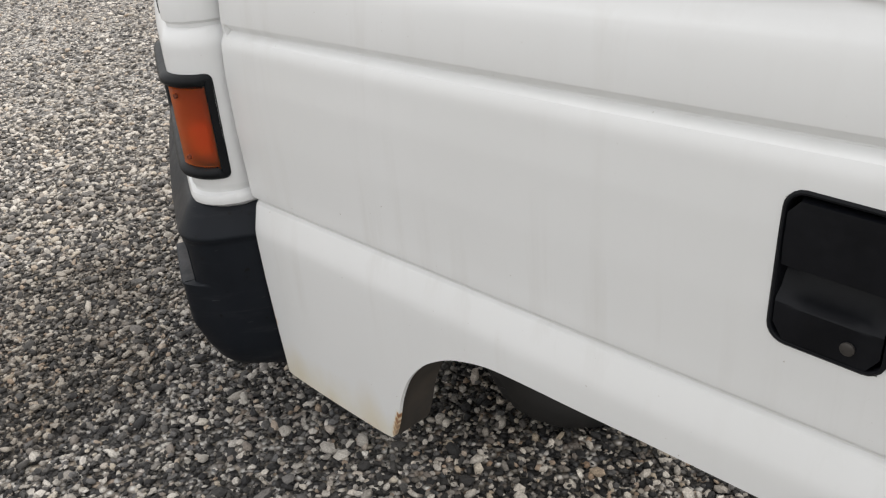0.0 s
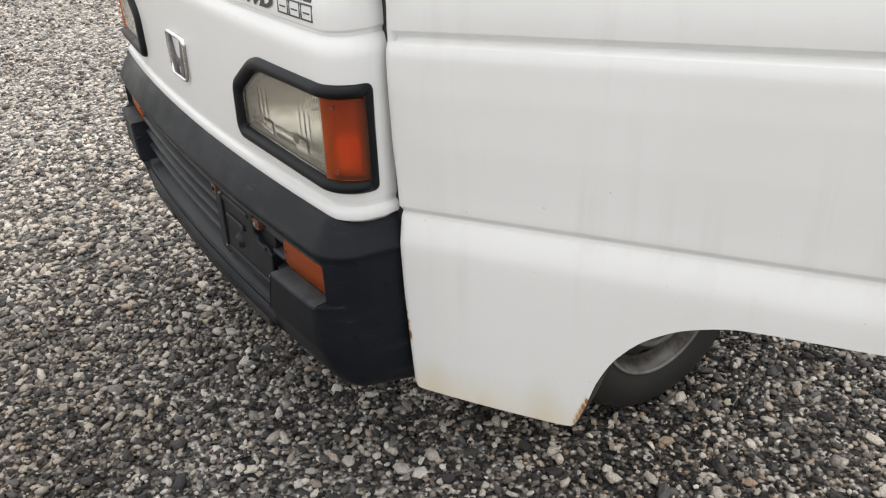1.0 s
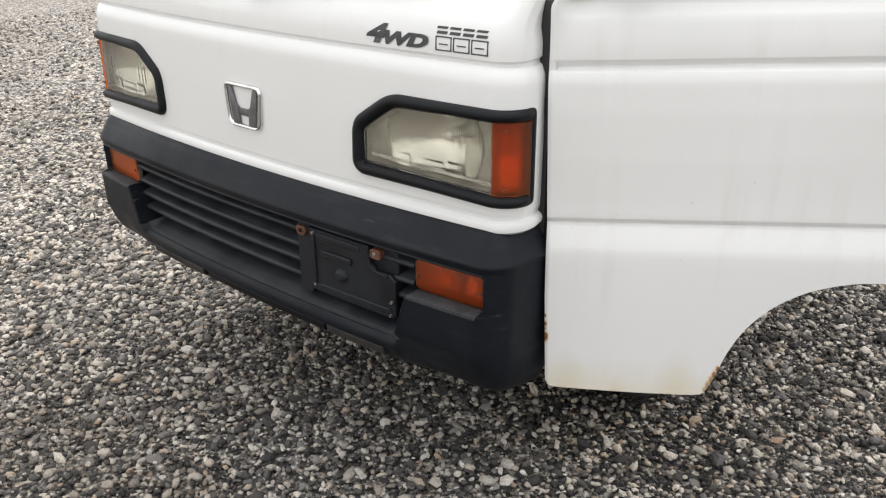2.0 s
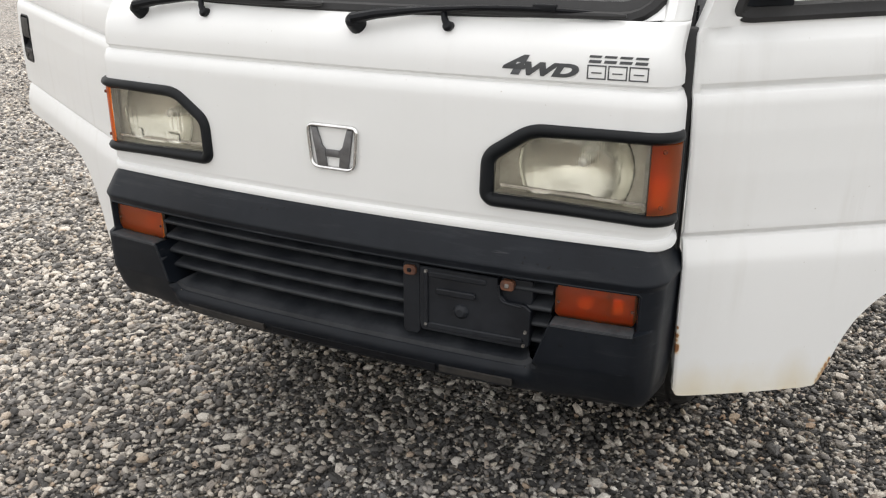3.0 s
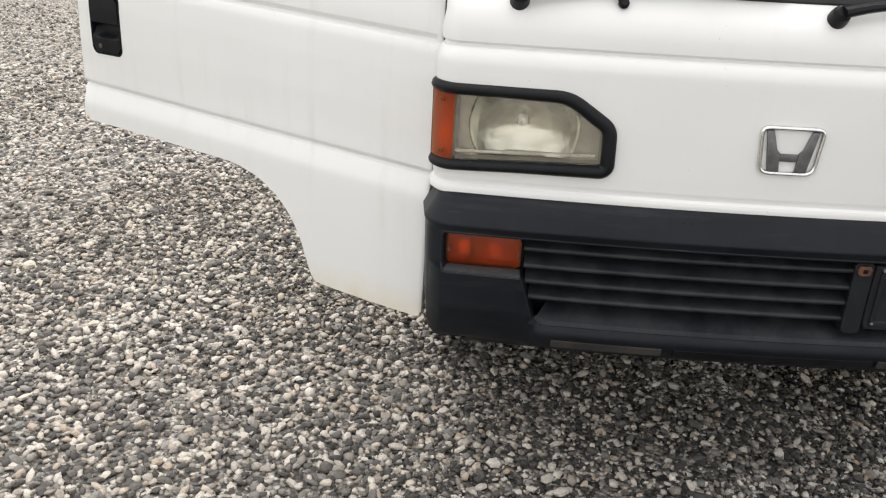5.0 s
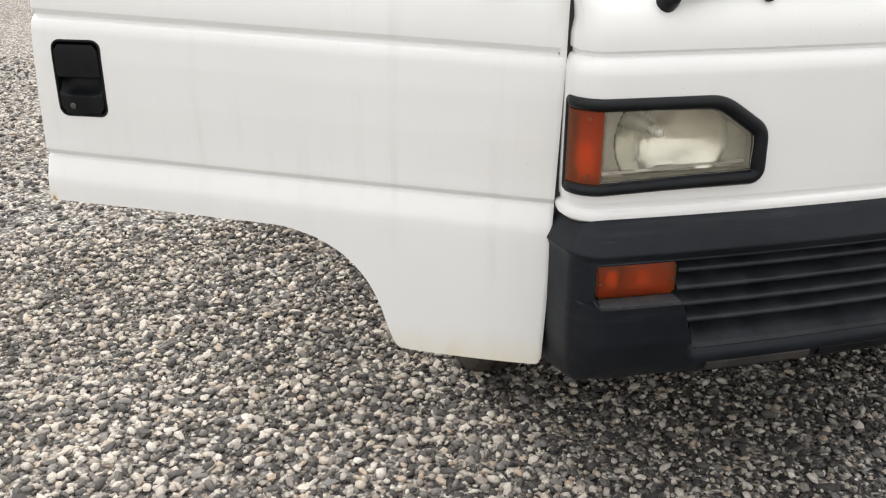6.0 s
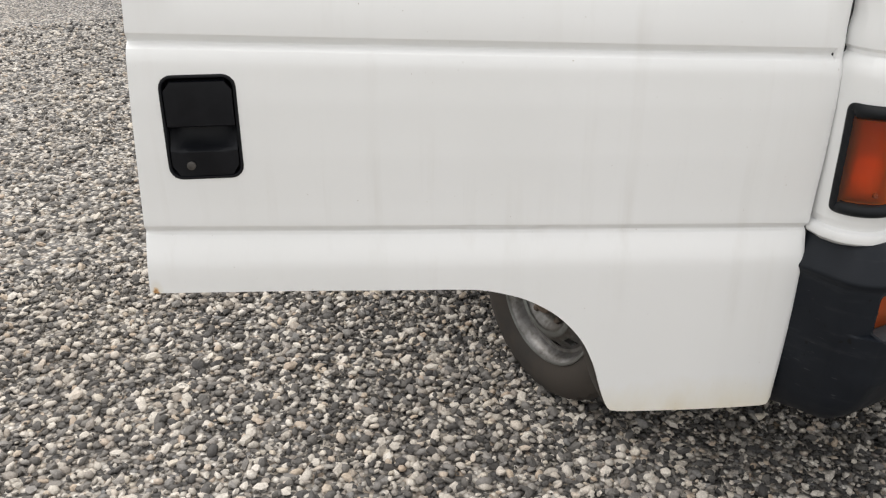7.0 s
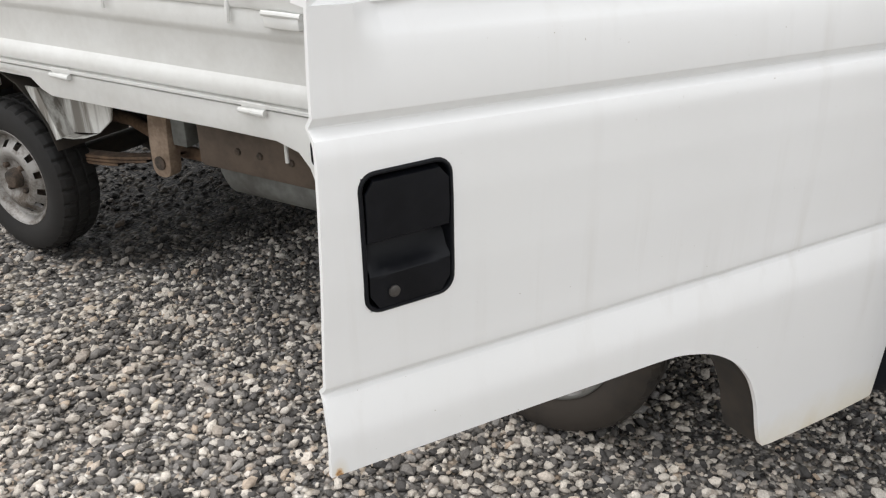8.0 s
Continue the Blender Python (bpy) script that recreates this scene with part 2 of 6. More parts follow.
carrier_mat = surface("dusty_carrier_plastic", (0.0040, 0.0053, 0.0084), (0.0115, 0.0138, 0.0185), 9.0, 0.45, bump_scale=300, bump_dist=0.0004, spec=0.35)
mud_strip = surface("muddy_plastic", (0.034, 0.029, 0.025), (0.016, 0.0155, 0.015), 12.0, 0.75, bump_scale=90)
clip_mat = surface("rusty_clip", (0.17, 0.065, 0.03), (0.07, 0.03, 0.02), 60.0, 0.6, bump_scale=150)
trim_grey = surface("grey_interior_plastic", (0.22, 0.22, 0.215), (0.29, 0.29, 0.28), 9.0, 0.55, bump_scale=220, bump_dist=0.0003)
seat_mat = surface("grey_woven_seat_cloth", (0.13, 0.13, 0.14), (0.20, 0.20, 0.205), 30.0, 0.85, bump_scale=500, bump_dist=0.0006)
lens_glass = glass("yellowed_ribbed_lens", (0.945, 0.935, 0.885), 0.06, 1.42, haze=0.10)
amber = glass("amber_lens", (0.91, 0.200, 0.016), 0.46, 1.40)
amber_dark = surface("dull_amber_plastic", (0.22, 0.045, 0.012), (0.14, 0.03, 0.01), 80.0, 0.4)
amber_red = glass("deep_amber_lens", (0.92, 0.225, 0.016), 0.46, 1.40)
pane_glass = glass("window_glass", (0.90, 0.93, 0.92), 0.0, 1.45)


# ---------------------------------------------------------------- mesh helpers
def part(name, bm, material, parent=None, label="", smooth=True, sharp=0.55):
    """Links a bmesh as one mesh object under a thing or a part."""
    me = bpy.data.meshes.new(name)
    bmesh.ops.remove_doubles(bm, verts=bm.verts, dist=1e-5)
    bmesh.ops.recalc_face_normals(bm, faces=bm.faces)
    if smooth:
        for fc in bm.faces:
            fc.smooth = True
        for e in bm.edges:
            if len(e.link_faces) == 2 and e.calc_face_angle(0.0) > sharp:
                e.smooth = False
    bm.to_mesh(me)
    bm.free()
    me.materials.append(material)
    ob = new(name, me)
    if parent is not None:
        ob.parent = parent
    if label:
        tagged(ob, label=label)
    return ob


def box(bm, x0, x1, y0, y1, z0, z1, bevel=0.0, m=None, seg=2):
    vs = bmesh.ops.create_cube(bm, size=1.0)["verts"]
    for v in vs:
        v.co = Vector(((x0 + x1) / 2 + v.co.x * (x1 - x0), (y0 + y1) / 2 + v.co.y * (y1 - y0), (z0 + z1) / 2 + v.co.z * (z1 - z0)))
    if m is not None:
        for v in vs:
            v.co = m @ v.co
    if bevel:
        es = list({e for v in vs for e in v.link_edges})
        bmesh.ops.bevel(bm, geom=es, offset=bevel, segments=seg, profile=0.5, affect="EDGES")
    return bm


def boxed(*a, **k):
    return box(bmesh.new(), *a, **k)


def tube(bm, path, radius, n=10, cap=True, flat=1.0):
    """A round bar along a path; radius may be one number or one a point."""
    pts = [Vector(p) for p in path]
    rings = []
    up = Vector((0.013, 0.021, 1))
    for i, p in enumerate(pts):
        d = (pts[min(i + 1, len(pts) - 1)] - pts[max(i - 1, 0)]).normalized()
        a = d.cross(up)
        a = a.normalized() if a.length > 1e-3 else d.cross(Vector((1, 0, 0))).normalized()
        b = d.cross(a)
        r = radius[i] if isinstance(radius, (list, tuple)) else radius
        rings.append([bm.verts.new(p + r * (math.cos(t) * a + flat * math.sin(t) * b)) for t in [2 * math.pi * k / n for k in range(n)]])
    for r0, r1 in zip(rings, rings[1:]):
        for k in range(n):
            bm.faces.new((r0[k], r0[(k + 1) % n], r1[(k + 1) % n], r1[k]))
    if cap:
        bm.faces.new(rings[0][::-1])
        bm.faces.new(rings[-1])
    return bm


def lathe(bm, profile, n, axis_y=True, closed=False, wobble=None):
    """Turns a profile of (radius, depth) round the y axis."""
    rings = []
    for i, (r, d) in enumerate(profile):
        ring = []
        for k in range(n):
            t = 2 * math.pi * k / n
            rr = r + (wobble(i, k) if wobble else 0.0)
            ring.append(bm.verts.new((rr * math.cos(t), d, rr * math.sin(t))))
        rings.append(ring)
    pairs = list(zip(rings, rings[1:])) + ([(rings[-1], rings[0])] if closed else [])
    for r0, r1 in pairs:
        for k in range(n):
            bm.faces.new((r0[k], r0[(k + 1) % n], r1[(k + 1) % n], r1[k]))
    return bm


def prism(bm, outline, y0, y1, bevel=0.0):
    """A plate with an outline in x and z, between two depths in y."""
    a = [bm.verts.new((x, y0, z)) for x, z in outline]
    b = [bm.verts.new((x, y1, z)) for x, z in outline]
    fs = [bm.faces.new(a), bm.faces.new(b[::-1])]
    n = len(a)
    for i in range(n):
        fs.append(bm.faces.new((a[i], b[i], b[(i + 1) % n], a[(i + 1) % n])))
    bmesh.ops.recalc_face_normals(bm, faces=fs)
    if bevel:
        es = list({e for v in a + b for e in v.link_edges})
        bmesh.ops.bevel(bm, geom=es, offset=bevel, segments=2, profile=0.5, affect="EDGES")
    return bm


def chaikin(pts, rounds=2, closed=True):
    for _ in range(rounds):
        out = []
        n = len(pts)
        for i in range(n if closed else n - 1):
            (ax, ay), (bx, by) = pts[i], pts[(i + 1) % n]
            out += [(0.75 * ax + 0.25 * bx, 0.75 * ay + 0.25 * by), (0.25 * ax + 0.75 * bx, 0.25 * ay + 0.75 * by)]
        pts = out
    return pts


def rounded(pts):
    """A closed outline of (x, z, radius) corners, each rounded by its own radius."""
    out = []
    n = len(pts)
    for i in range(n):
        p, q, r = (np.array(pts[k % n][:2], float) for k in (i - 1, i, i + 1))
        d = pts[i][2]
        a, b = q + (p - q) * min(0.5, d / np.hypot(*(p - q))), q + (r - q) * min(0.5, d / np.hypot(*(r - q)))
        for t in np.linspace(0, 1, 6):
            out.append(tuple((1 - t) ** 2 * a + 2 * t * (1 - t) * q + t * t * b))
    return out


def resample(pts, n):
    p = np.array(pts + [pts[0]])
    s = np.r_[0, np.cumsum(np.hypot(*np.diff(p, axis=0).T))]
    t = np.linspace(0, s[-1], n, endpoint=False)
    return list(zip(np.interp(t, s, p[:, 0]), np.interp(t, s, p[:, 1])))


def inset(pts, d):
    """The closed curve moved inwards by d."""
    p = np.array(pts)
    area = 0.5 * np.sum(p[:, 0] * np.roll(p[:, 1], -1) - np.roll(p[:, 0], -1) * p[:, 1])
    t = np.roll(p, -1, 0) - np.roll(p, 1, 0)
    t /= np.hypot(t[:, 0], t[:, 1])[:, None]
    nrm = np.stack([-t[:, 1], t[:, 0]], 1) * (1 if area > 0 else -1)
    q = p + (np.asarray(d)[..., None] if np.ndim(d) else d) * nrm
    return [tuple(v) for v in q]


def rounded_rect(x0, x1, z0, z1, r, n=5):
    out = []
    for cx, cz, a0 in ((x1 - r, z1 - r, 0), (x0 + r, z1 - r, 90), (x0 + r, z0 + r, 180), (x1 - r, z0 + r, 270)):
        for k in range(n + 1):
            a = radians(a0 + 90 * k / n)
            out.append((cx + r * math.cos(a), cz + r * math.sin(a)))
    return out


def inside(poly, x, y):
    odd = False
    n = len(poly)
    for i in range(n):
        (ax, ay), (bx, by) = poly[i], poly[(i + 1) % n]
        if (ay > y) != (by > y) and x < (bx - ax) * (y - ay) / (by - ay) + ax:
            odd = not odd
    return odd


def nearest_on(poly, x, y):
    p = np.array(poly)
    q = np.roll(p, -1, 0)
    d = q - p
    t = np.clip((((x, y) - p) * d).sum(1) / np.maximum((d * d).sum(1), 1e-12), 0, 1)
    c = p + t[:, None] * d
    k = np.argmin(np.hypot(c[:, 0] - x, c[:, 1] - y))
    return c[k], float(np.hypot(c[k, 0] - x, c[k, 1] - y))


def sheet(U, V, place, holes=(), wall=None):
    """A skin over a grid of panel coordinates, with holes cut along given outlines; wall: a vector by which a hole's edge turns inwards."""
    bm = bmesh.new()
    U, V = np.array(U, float), np.array(V, float)
    rows, cols = U.shape
    snapped = {}
    for h, poly in enumerate(holes):
        p = np.array(poly)
        lo, hi = p.min(0) - 0.03, p.max(0) + 0.03
        for i in range(rows):
            for j in range(cols):
                u, v = U[i, j], V[i, j]
                if not (lo[0] < u < hi[0] and lo[1] < v < hi[1]):
                    continue
                du = max(abs(U[i, min(j + 1, cols - 1)] - U[i, max(j - 1, 0)]) / 2, 1e-4)
                dv = max(abs(V[min(i + 1, rows - 1), j] - V[max(i - 1, 0), j]) / 2, 1e-4)
                c, d = nearest_on(poly, u, v)
                if abs(c[0] - u) <= 0.52 * du and abs(c[1] - v) <= 0.52 * dv:
                    snapped[i, j] = (h, c)
    for (i, j), (h, c) in snapped.items():
        U[i, j], V[i, j] = c
    vs = [[bm.verts.new(place(U[i, j], V[i, j])) for j in range(cols)] for i in range(rows)]
    for i in range(rows - 1):
        for j in range(cols - 1):
            cu = (U[i, j] + U[i + 1, j] + U[i, j + 1] + U[i + 1, j + 1]) / 4
            cv = (V[i, j] + V[i + 1, j] + V[i, j + 1] + V[i + 1, j + 1]) / 4
            if any(inside(poly, cu, cv) for poly in holes):
                continue
            quad = [vs[i][j], vs[i][j + 1], vs[i + 1][j + 1], vs[i + 1][j]]
            kept = []
            for v in quad:
                if all((v.co - w.co).length > 1e-6 for w in kept):
                    kept.append(v)
            if len(kept) > 2:
                bm.faces.new(kept)
    if wall is not None:
        marked = {vs[i][j] for i, j in snapped}
        edges = [e for e in bm.edges if len(e.link_faces) == 1 and e.verts[0] in marked and e.verts[1] in marked]
        new_v = bmesh.ops.extrude_edge_only(bm, edges=edges)["geom"]
        for g in new_v:
            if isinstance(g, bmesh.types.BMVert):
                g.co += Vector(wall)
    loose = [v for v in bm.verts if not v.link_faces]
    bmesh.ops.delete(bm, geom=loose, context="VERTS")
    return bm


def thicken(bm, vector):
    """Closes a skin into a solid, whose back lies off by the vector."""
    ret = bmesh.ops.extrude_face_region(bm, geom=list(bm.faces), use_keep_orig=True)
    for g in ret["geom"]:
        if isinstance(g, bmesh.types.BMVert):
            g.co += Vector(vector)
    return bm


def interp(x, table):
    return float(np.interp(x, [a for a, _ in table], [b for _, b in table]))


def smooth_interp(x, table):
    """A smooth curve through a table of points."""
    xs, ys = [a for a, _ in table], [b for _, b in table]
    if x <= xs[0]:
        return ys[0]
    if x >= xs[-1]:
        return ys[-1]
    i = max(k for k in range(len(xs) - 1) if xs[k] <= x)

    def slope(k):
        if k == 0 or k == len(xs) - 1:
            a, b = (0, 1) if k == 0 else (k - 1, k)
            return (ys[b] - ys[a]) / (xs[b] - xs[a])
        s0, s1 = (ys[k] - ys[k - 1]) / (xs[k] - xs[k - 1]), (ys[k + 1] - ys[k]) / (xs[k + 1] - xs[k])
        return 0.0 if s0 * s1 <= 0 else 2 * s0 * s1 / (s0 + s1)

    h = xs[i + 1] - xs[i]
    t = (x - xs[i]) / h
    m0, m1 = slope(i) * h, slope(i + 1) * h
    return (2 * t**3 - 3 * t**2 + 1) * ys[i] + (t**3 - 2 * t**2 + t) * m0 + (-2 * t**3 + 3 * t**2) * ys[i + 1] + (t**3 - t**2) * m1


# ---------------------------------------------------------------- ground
# gamma of the stone tones on the darker and the paler side
DARK_GAMMA, PALE_GAMMA = 1.12, 0.68
PEBBLE = [(0.0, (0.027, 0.027, 0.029)), (0.21, (0.057, 0.056, 0.056)), (0.35, (0.110, 0.107, 0.105)), (0.44, (0.185, 0.185, 0.19)), (0.505, (0.35, 0.31, 0.275)), (0.56, (0.145, 0.152, 0.162)),
          (0.625, (0.42, 0.395, 0.365)), (0.73, (0.57, 0.55, 0.52)), (0.86, (0.72, 0.695, 0.66)), (0.92, (0.44, 0.34, 0.26)), (0.955, (0.61, 0.56, 0.48)), (1.0, (0.84, 0.825, 0.80))]
GRIT = [(0.0, (0.022, 0.0215, 0.021)), (0.45, (0.052, 0.050, 0.047)), (0.70, (0.12, 0.114, 0.106)), (0.88, (0.26, 0.243, 0.22)), (1.0, (0.52, 0.50, 0.475))]


def gravel_tones(nt, fac):
    return ramp(nt, fac, PEBBLE)


def stain_and_shade(nt, v):
    """Broad, ragged patches of damp, dirty stone, a darker one before the truck's nose, and the shade under its rear
    put into the colour.
    """
    patch = ramp(nt, noise_tex(nt, v, 0.75, 5.0), [(0.36, (0.84, 0.82, 0.79)), (0.56, (1.0, 1.0, 1.0))])
    # a darker, ragged round patch ahead of the nose
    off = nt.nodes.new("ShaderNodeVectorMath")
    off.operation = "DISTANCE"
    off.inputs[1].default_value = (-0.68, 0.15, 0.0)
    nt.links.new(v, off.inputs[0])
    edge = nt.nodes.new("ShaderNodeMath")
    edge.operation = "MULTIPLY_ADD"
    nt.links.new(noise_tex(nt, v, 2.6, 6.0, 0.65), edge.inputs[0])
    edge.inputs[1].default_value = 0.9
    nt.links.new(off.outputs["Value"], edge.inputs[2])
    nose_patch = ramp(nt, edge.outputs[0], [(0.86, (0.69, 0.665, 0.635)), (1.42, (1.0, 1.0, 1.0))])
    both = mix(nt, 1.0, patch.outputs[0], nose_patch.outputs[0], "MULTIPLY")
    # the shade under the truck's rear, put into the stone colour
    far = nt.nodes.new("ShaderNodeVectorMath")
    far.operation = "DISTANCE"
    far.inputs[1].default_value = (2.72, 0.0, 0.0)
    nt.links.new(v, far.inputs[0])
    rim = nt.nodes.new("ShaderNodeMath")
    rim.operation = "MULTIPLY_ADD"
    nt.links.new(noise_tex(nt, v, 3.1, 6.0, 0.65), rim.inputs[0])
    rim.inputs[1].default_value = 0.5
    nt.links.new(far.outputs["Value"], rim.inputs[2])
    truck_shade = ramp(nt, rim.outputs[0], [(0.86, (0.15, 0.145, 0.14)), (1.10, (1.0, 1.0, 1.0))])
    return mix(nt, 1.0, both, truck_shade.outputs[0], "MULTIPLY")


def side_toned(nt, colour, v):
    """Stone that is paler and warmer on one side of the yard and darker on the other, with a wide ragged border; a
    front wheel's shade is put in too.
    """
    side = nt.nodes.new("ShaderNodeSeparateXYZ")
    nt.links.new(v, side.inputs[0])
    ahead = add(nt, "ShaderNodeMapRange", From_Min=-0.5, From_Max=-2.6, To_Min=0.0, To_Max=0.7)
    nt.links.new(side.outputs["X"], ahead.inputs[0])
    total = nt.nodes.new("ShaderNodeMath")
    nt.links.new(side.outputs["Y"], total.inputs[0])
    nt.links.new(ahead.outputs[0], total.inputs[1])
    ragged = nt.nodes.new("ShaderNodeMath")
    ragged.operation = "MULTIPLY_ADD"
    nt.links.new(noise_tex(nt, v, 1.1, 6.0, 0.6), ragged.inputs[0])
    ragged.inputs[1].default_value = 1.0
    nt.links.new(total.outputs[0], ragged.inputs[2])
    side_gamma = add(nt, "ShaderNodeMapRange", From_Min=-0.5, From_Max=1.85, To_Min=DARK_GAMMA, To_Max=PALE_GAMMA)
    nt.links.new(ragged.outputs[0], side_gamma.inputs[0])
    # shade round one front wheel, put into the stone colour
    wheel_shade = nt.nodes.new("ShaderNodeVectorMath")
    wheel_shade.operation = "DISTANCE"
    wheel_shade.inputs[1].default_value = (0.68, -0.64, 0.0)
    nt.links.new(v, wheel_shade.inputs[0])
    shade_rim = nt.nodes.new("ShaderNodeMath")
    shade_rim.operation = "MULTIPLY_ADD"
    nt.links.new(noise_tex(nt, v, 4.0, 5.0, 0.6), shade_rim.inputs[0])
    shade_rim.inputs[1].default_value = 0.3
    nt.links.new(wheel_shade.outputs["Value"], shade_rim.inputs[2])
    shade_gamma = add(nt, "ShaderNodeMapRange", From_Min=0.34, From_Max=0.58, To_Min=1.30, To_Max=1.0)
    nt.links.new(shade_rim.outputs[0], shade_gamma.inputs[0])
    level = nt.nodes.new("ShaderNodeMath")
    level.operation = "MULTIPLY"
    nt.links.new(side_gamma.outputs[0], level.inputs[0])
    nt.links.new(shade_gamma.outputs[0], level.inputs[1])
    toned = nt.nodes.new("ShaderNodeGamma")
    nt.links.new(colour, toned.inputs["Color"])
    nt.links.new(level.outputs[0], toned.inputs["Gamma"])
    # a warmer tint towards the paler side
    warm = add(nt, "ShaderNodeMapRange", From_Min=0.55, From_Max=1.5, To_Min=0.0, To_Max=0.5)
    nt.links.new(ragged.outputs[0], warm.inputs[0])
    dust = mix(nt, 1.0, toned.outputs[0], (1.0, 0.94, 0.865), "MULTIPLY")
    return mix(nt, warm.outputs[0], toned.outputs[0], dust)


def stone_material(name, tone_list):
    m, nt, b = node_material(name)
    geo = nt.nodes.new("ShaderNodeNewGeometry")
    tones = ramp(nt, geo.outputs["Random Per Island"], tone_list)
    v = coords(nt)
    grain = ramp(nt, noise_tex(nt, v, 260.0, 4.0, 0.65), [(0.30, (0.58, 0.57, 0.56)), (0.66, (1.0, 1.0, 1.0))])
    c = mix(nt, 1.0, tones.outputs[0], grain.outputs[0], "MULTIPLY")
    c = mix(nt, 1.0, c, (1.03, 1.0, 0.955), "MULTIPLY")
    c = side_toned(nt, mix(nt, 1.0, c, stain_and_shade(nt, v), "MULTIPLY"), v)
    nt.links.new(c, b.inputs["Base Color"])
    b.inputs["Roughness"].default_value = 0.72
    bump(nt, b, noise_tex(nt, v, 170.0, 5.0, 0.7), 0.8, 0.0045)
    return m


def bed_material():
    m, nt, b = node_material("gravel_ground")
    v = coords(nt)
    cells = nt.nodes.new("ShaderNodeTexVoronoi")
    cells.inputs["Scale"].default_value = 62.0
    cells.inputs["Randomness"].default_value = 1.0
    nt.links.new(v, cells.inputs["Vector"])
    tone = nt.nodes.new("ShaderNodeSeparateColor")
    nt.links.new(cells.outputs["Color"], tone.inputs[0])
    tones = gravel_tones(nt, tone.outputs[0])
    gap = ramp(nt, cells.outputs["Distance"], [(0.30, (1, 1, 1)), (0.66, (0.36, 0.34, 0.31))])
    c = mix(nt, 1.0, tones.outputs[0], gap.outputs[0], "MULTIPLY")
    c = side_toned(nt, mix(nt, 1.0, c, stain_and_shade(nt, v), "MULTIPLY"), v)
    nt.links.new(c, b.inputs["Base Color"])
    b.inputs["Roughness"].default_value = 0.85
    inv = ramp(nt, cells.outputs["Distance"], [(0.0, (1, 1, 1)), (0.7, (0, 0, 0))])
    bump(nt, b, inv.outputs[0], 1.0, 0.012)
    return m


def build_ground():
    bm = bmesh.new()
    edges = [-600, -150, -40, -14, -7, -5] + [round(-4 + 0.25 * k, 2) for k in range(37)] + [6, 8, 15, 40, 150, 600]
    grid = [[bm.verts.new((x, y, -0.010 + (0.004 * noise.noise((x * 1.3, y * 1.3, 0.0)) if abs(x) < 20 and abs(y) < 20 else 0.0))) for x in edges] for y in edges]
    for i in range(len(edges) - 1):
        for j in range(len(edges) - 1):
            bm.faces.new((grid[i][j], grid[i][j + 1], grid[i + 1][j + 1], grid[i + 1][j]))
    g = part("ground", bm, bed_material())
    tagged(g, "level gravel yard of mixed grey stones", "ground", kind="structure")


def build_gravel(name, label, zones, seed, material, lift, rough=0.24, fine=1):
    """Loose stones strewn over rectangles of the yard: x and y from and to, number a square metre, least and greatest radius."""
    rng = np.random.default_rng(seed)
    base = bmesh.new()
    bmesh.ops.create_icosphere(base, subdivisions=fine, radius=1.0)
    unit = np.array([v.co[:] for v in base.verts])
    tris = np.array([[v.index for v in fc.verts] for fc in base.faces])
    base.free()
    xs, ys, rs = [], [], []
    for k, (x0, x1, y0, y1, dens, r0, r1) in enumerate(zones):
        n = int((x1 - x0) * (y1 - y0) * dens)
        x, y = rng.uniform(x0, x1, n), rng.uniform(y0, y1, n)
        r = r0 + (r1 - r0) * rng.random(n) ** 2.0
        xs.append(x), ys.append(y), rs.append(r)
    x, y, r = np.concatenate(xs), np.concatenate(ys), np.concatenate(rs)
    n = len(x)
    ax = r[:, None] * np.stack([rng.uniform(0.9, 1.65, n), rng.uniform(0.75, 1.1, n), rng.uniform(0.42, 0.80, n)], 1)
    lump = 1 + rng.uniform(-rough, rough, (n, len(unit)))
    p = unit[None] * lump[:, :, None] * ax[:, None, :]
    tilt, tilt2, turn = rng.normal(0, 0.35, n), rng.normal(0, 0.35, n), rng.uniform(0, 2 * np.pi, n)
    c, s = np.cos(tilt)[:, None], np.sin(tilt)[:, None]
    p = np.stack([p[..., 0], c * p[..., 1] - s * p[..., 2], s * p[..., 1] + c * p[..., 2]], -1)
    c, s = np.cos(tilt2)[:, None], np.sin(tilt2)[:, None]
    p = np.stack([c * p[..., 0] + s * p[..., 2], p[..., 1], -s * p[..., 0] + c * p[..., 2]], -1)
    c, s = np.cos(turn)[:, None], np.sin(turn)[:, None]
    p = np.stack([c * p[..., 0] - s * p[..., 1], s * p[..., 0] + c * p[..., 1], p[..., 2]], -1)
    z = lift + 0.58 * ax[:, 2] + rng.uniform(-0.003, 0.004, n)
    p += np.stack([x, y, z], 1)[:, None, :]
    faces = (tris[None] + (np.arange(n) * len(unit))[:, None, None]).reshape(-1, 3)
    me = bpy.data.meshes.new(name)
    me.vertices.add(p.shape[0] * p.shape[1])
    me.vertices.foreach_set("co", p.reshape(-1).astype(np.float32))
    me.loops.add(faces.size)
    me.loops.foreach_set("vertex_index", faces.reshape(-1).astype(np.int32))
    me.polygons.add(len(faces))
    me.polygons.foreach_set("loop_start", np.arange(0, faces.size, 3, dtype=np.int32))
    me.polygons.foreach_set("use_smooth", np.repeat(rng.random(n) < 0.45, len(tris)))
    me.update(calc_edges=True)
    me.validate()
    me.materials.append(material)
    tagged(new(name, me), label, name, kind="stuff")


build_ground()

# ---------------------------------------------------------------- truck: cab front
truck = new("pickup_truck")
truck.location = (0, 0.012, 0)
truck.empty_display_size = 0.2
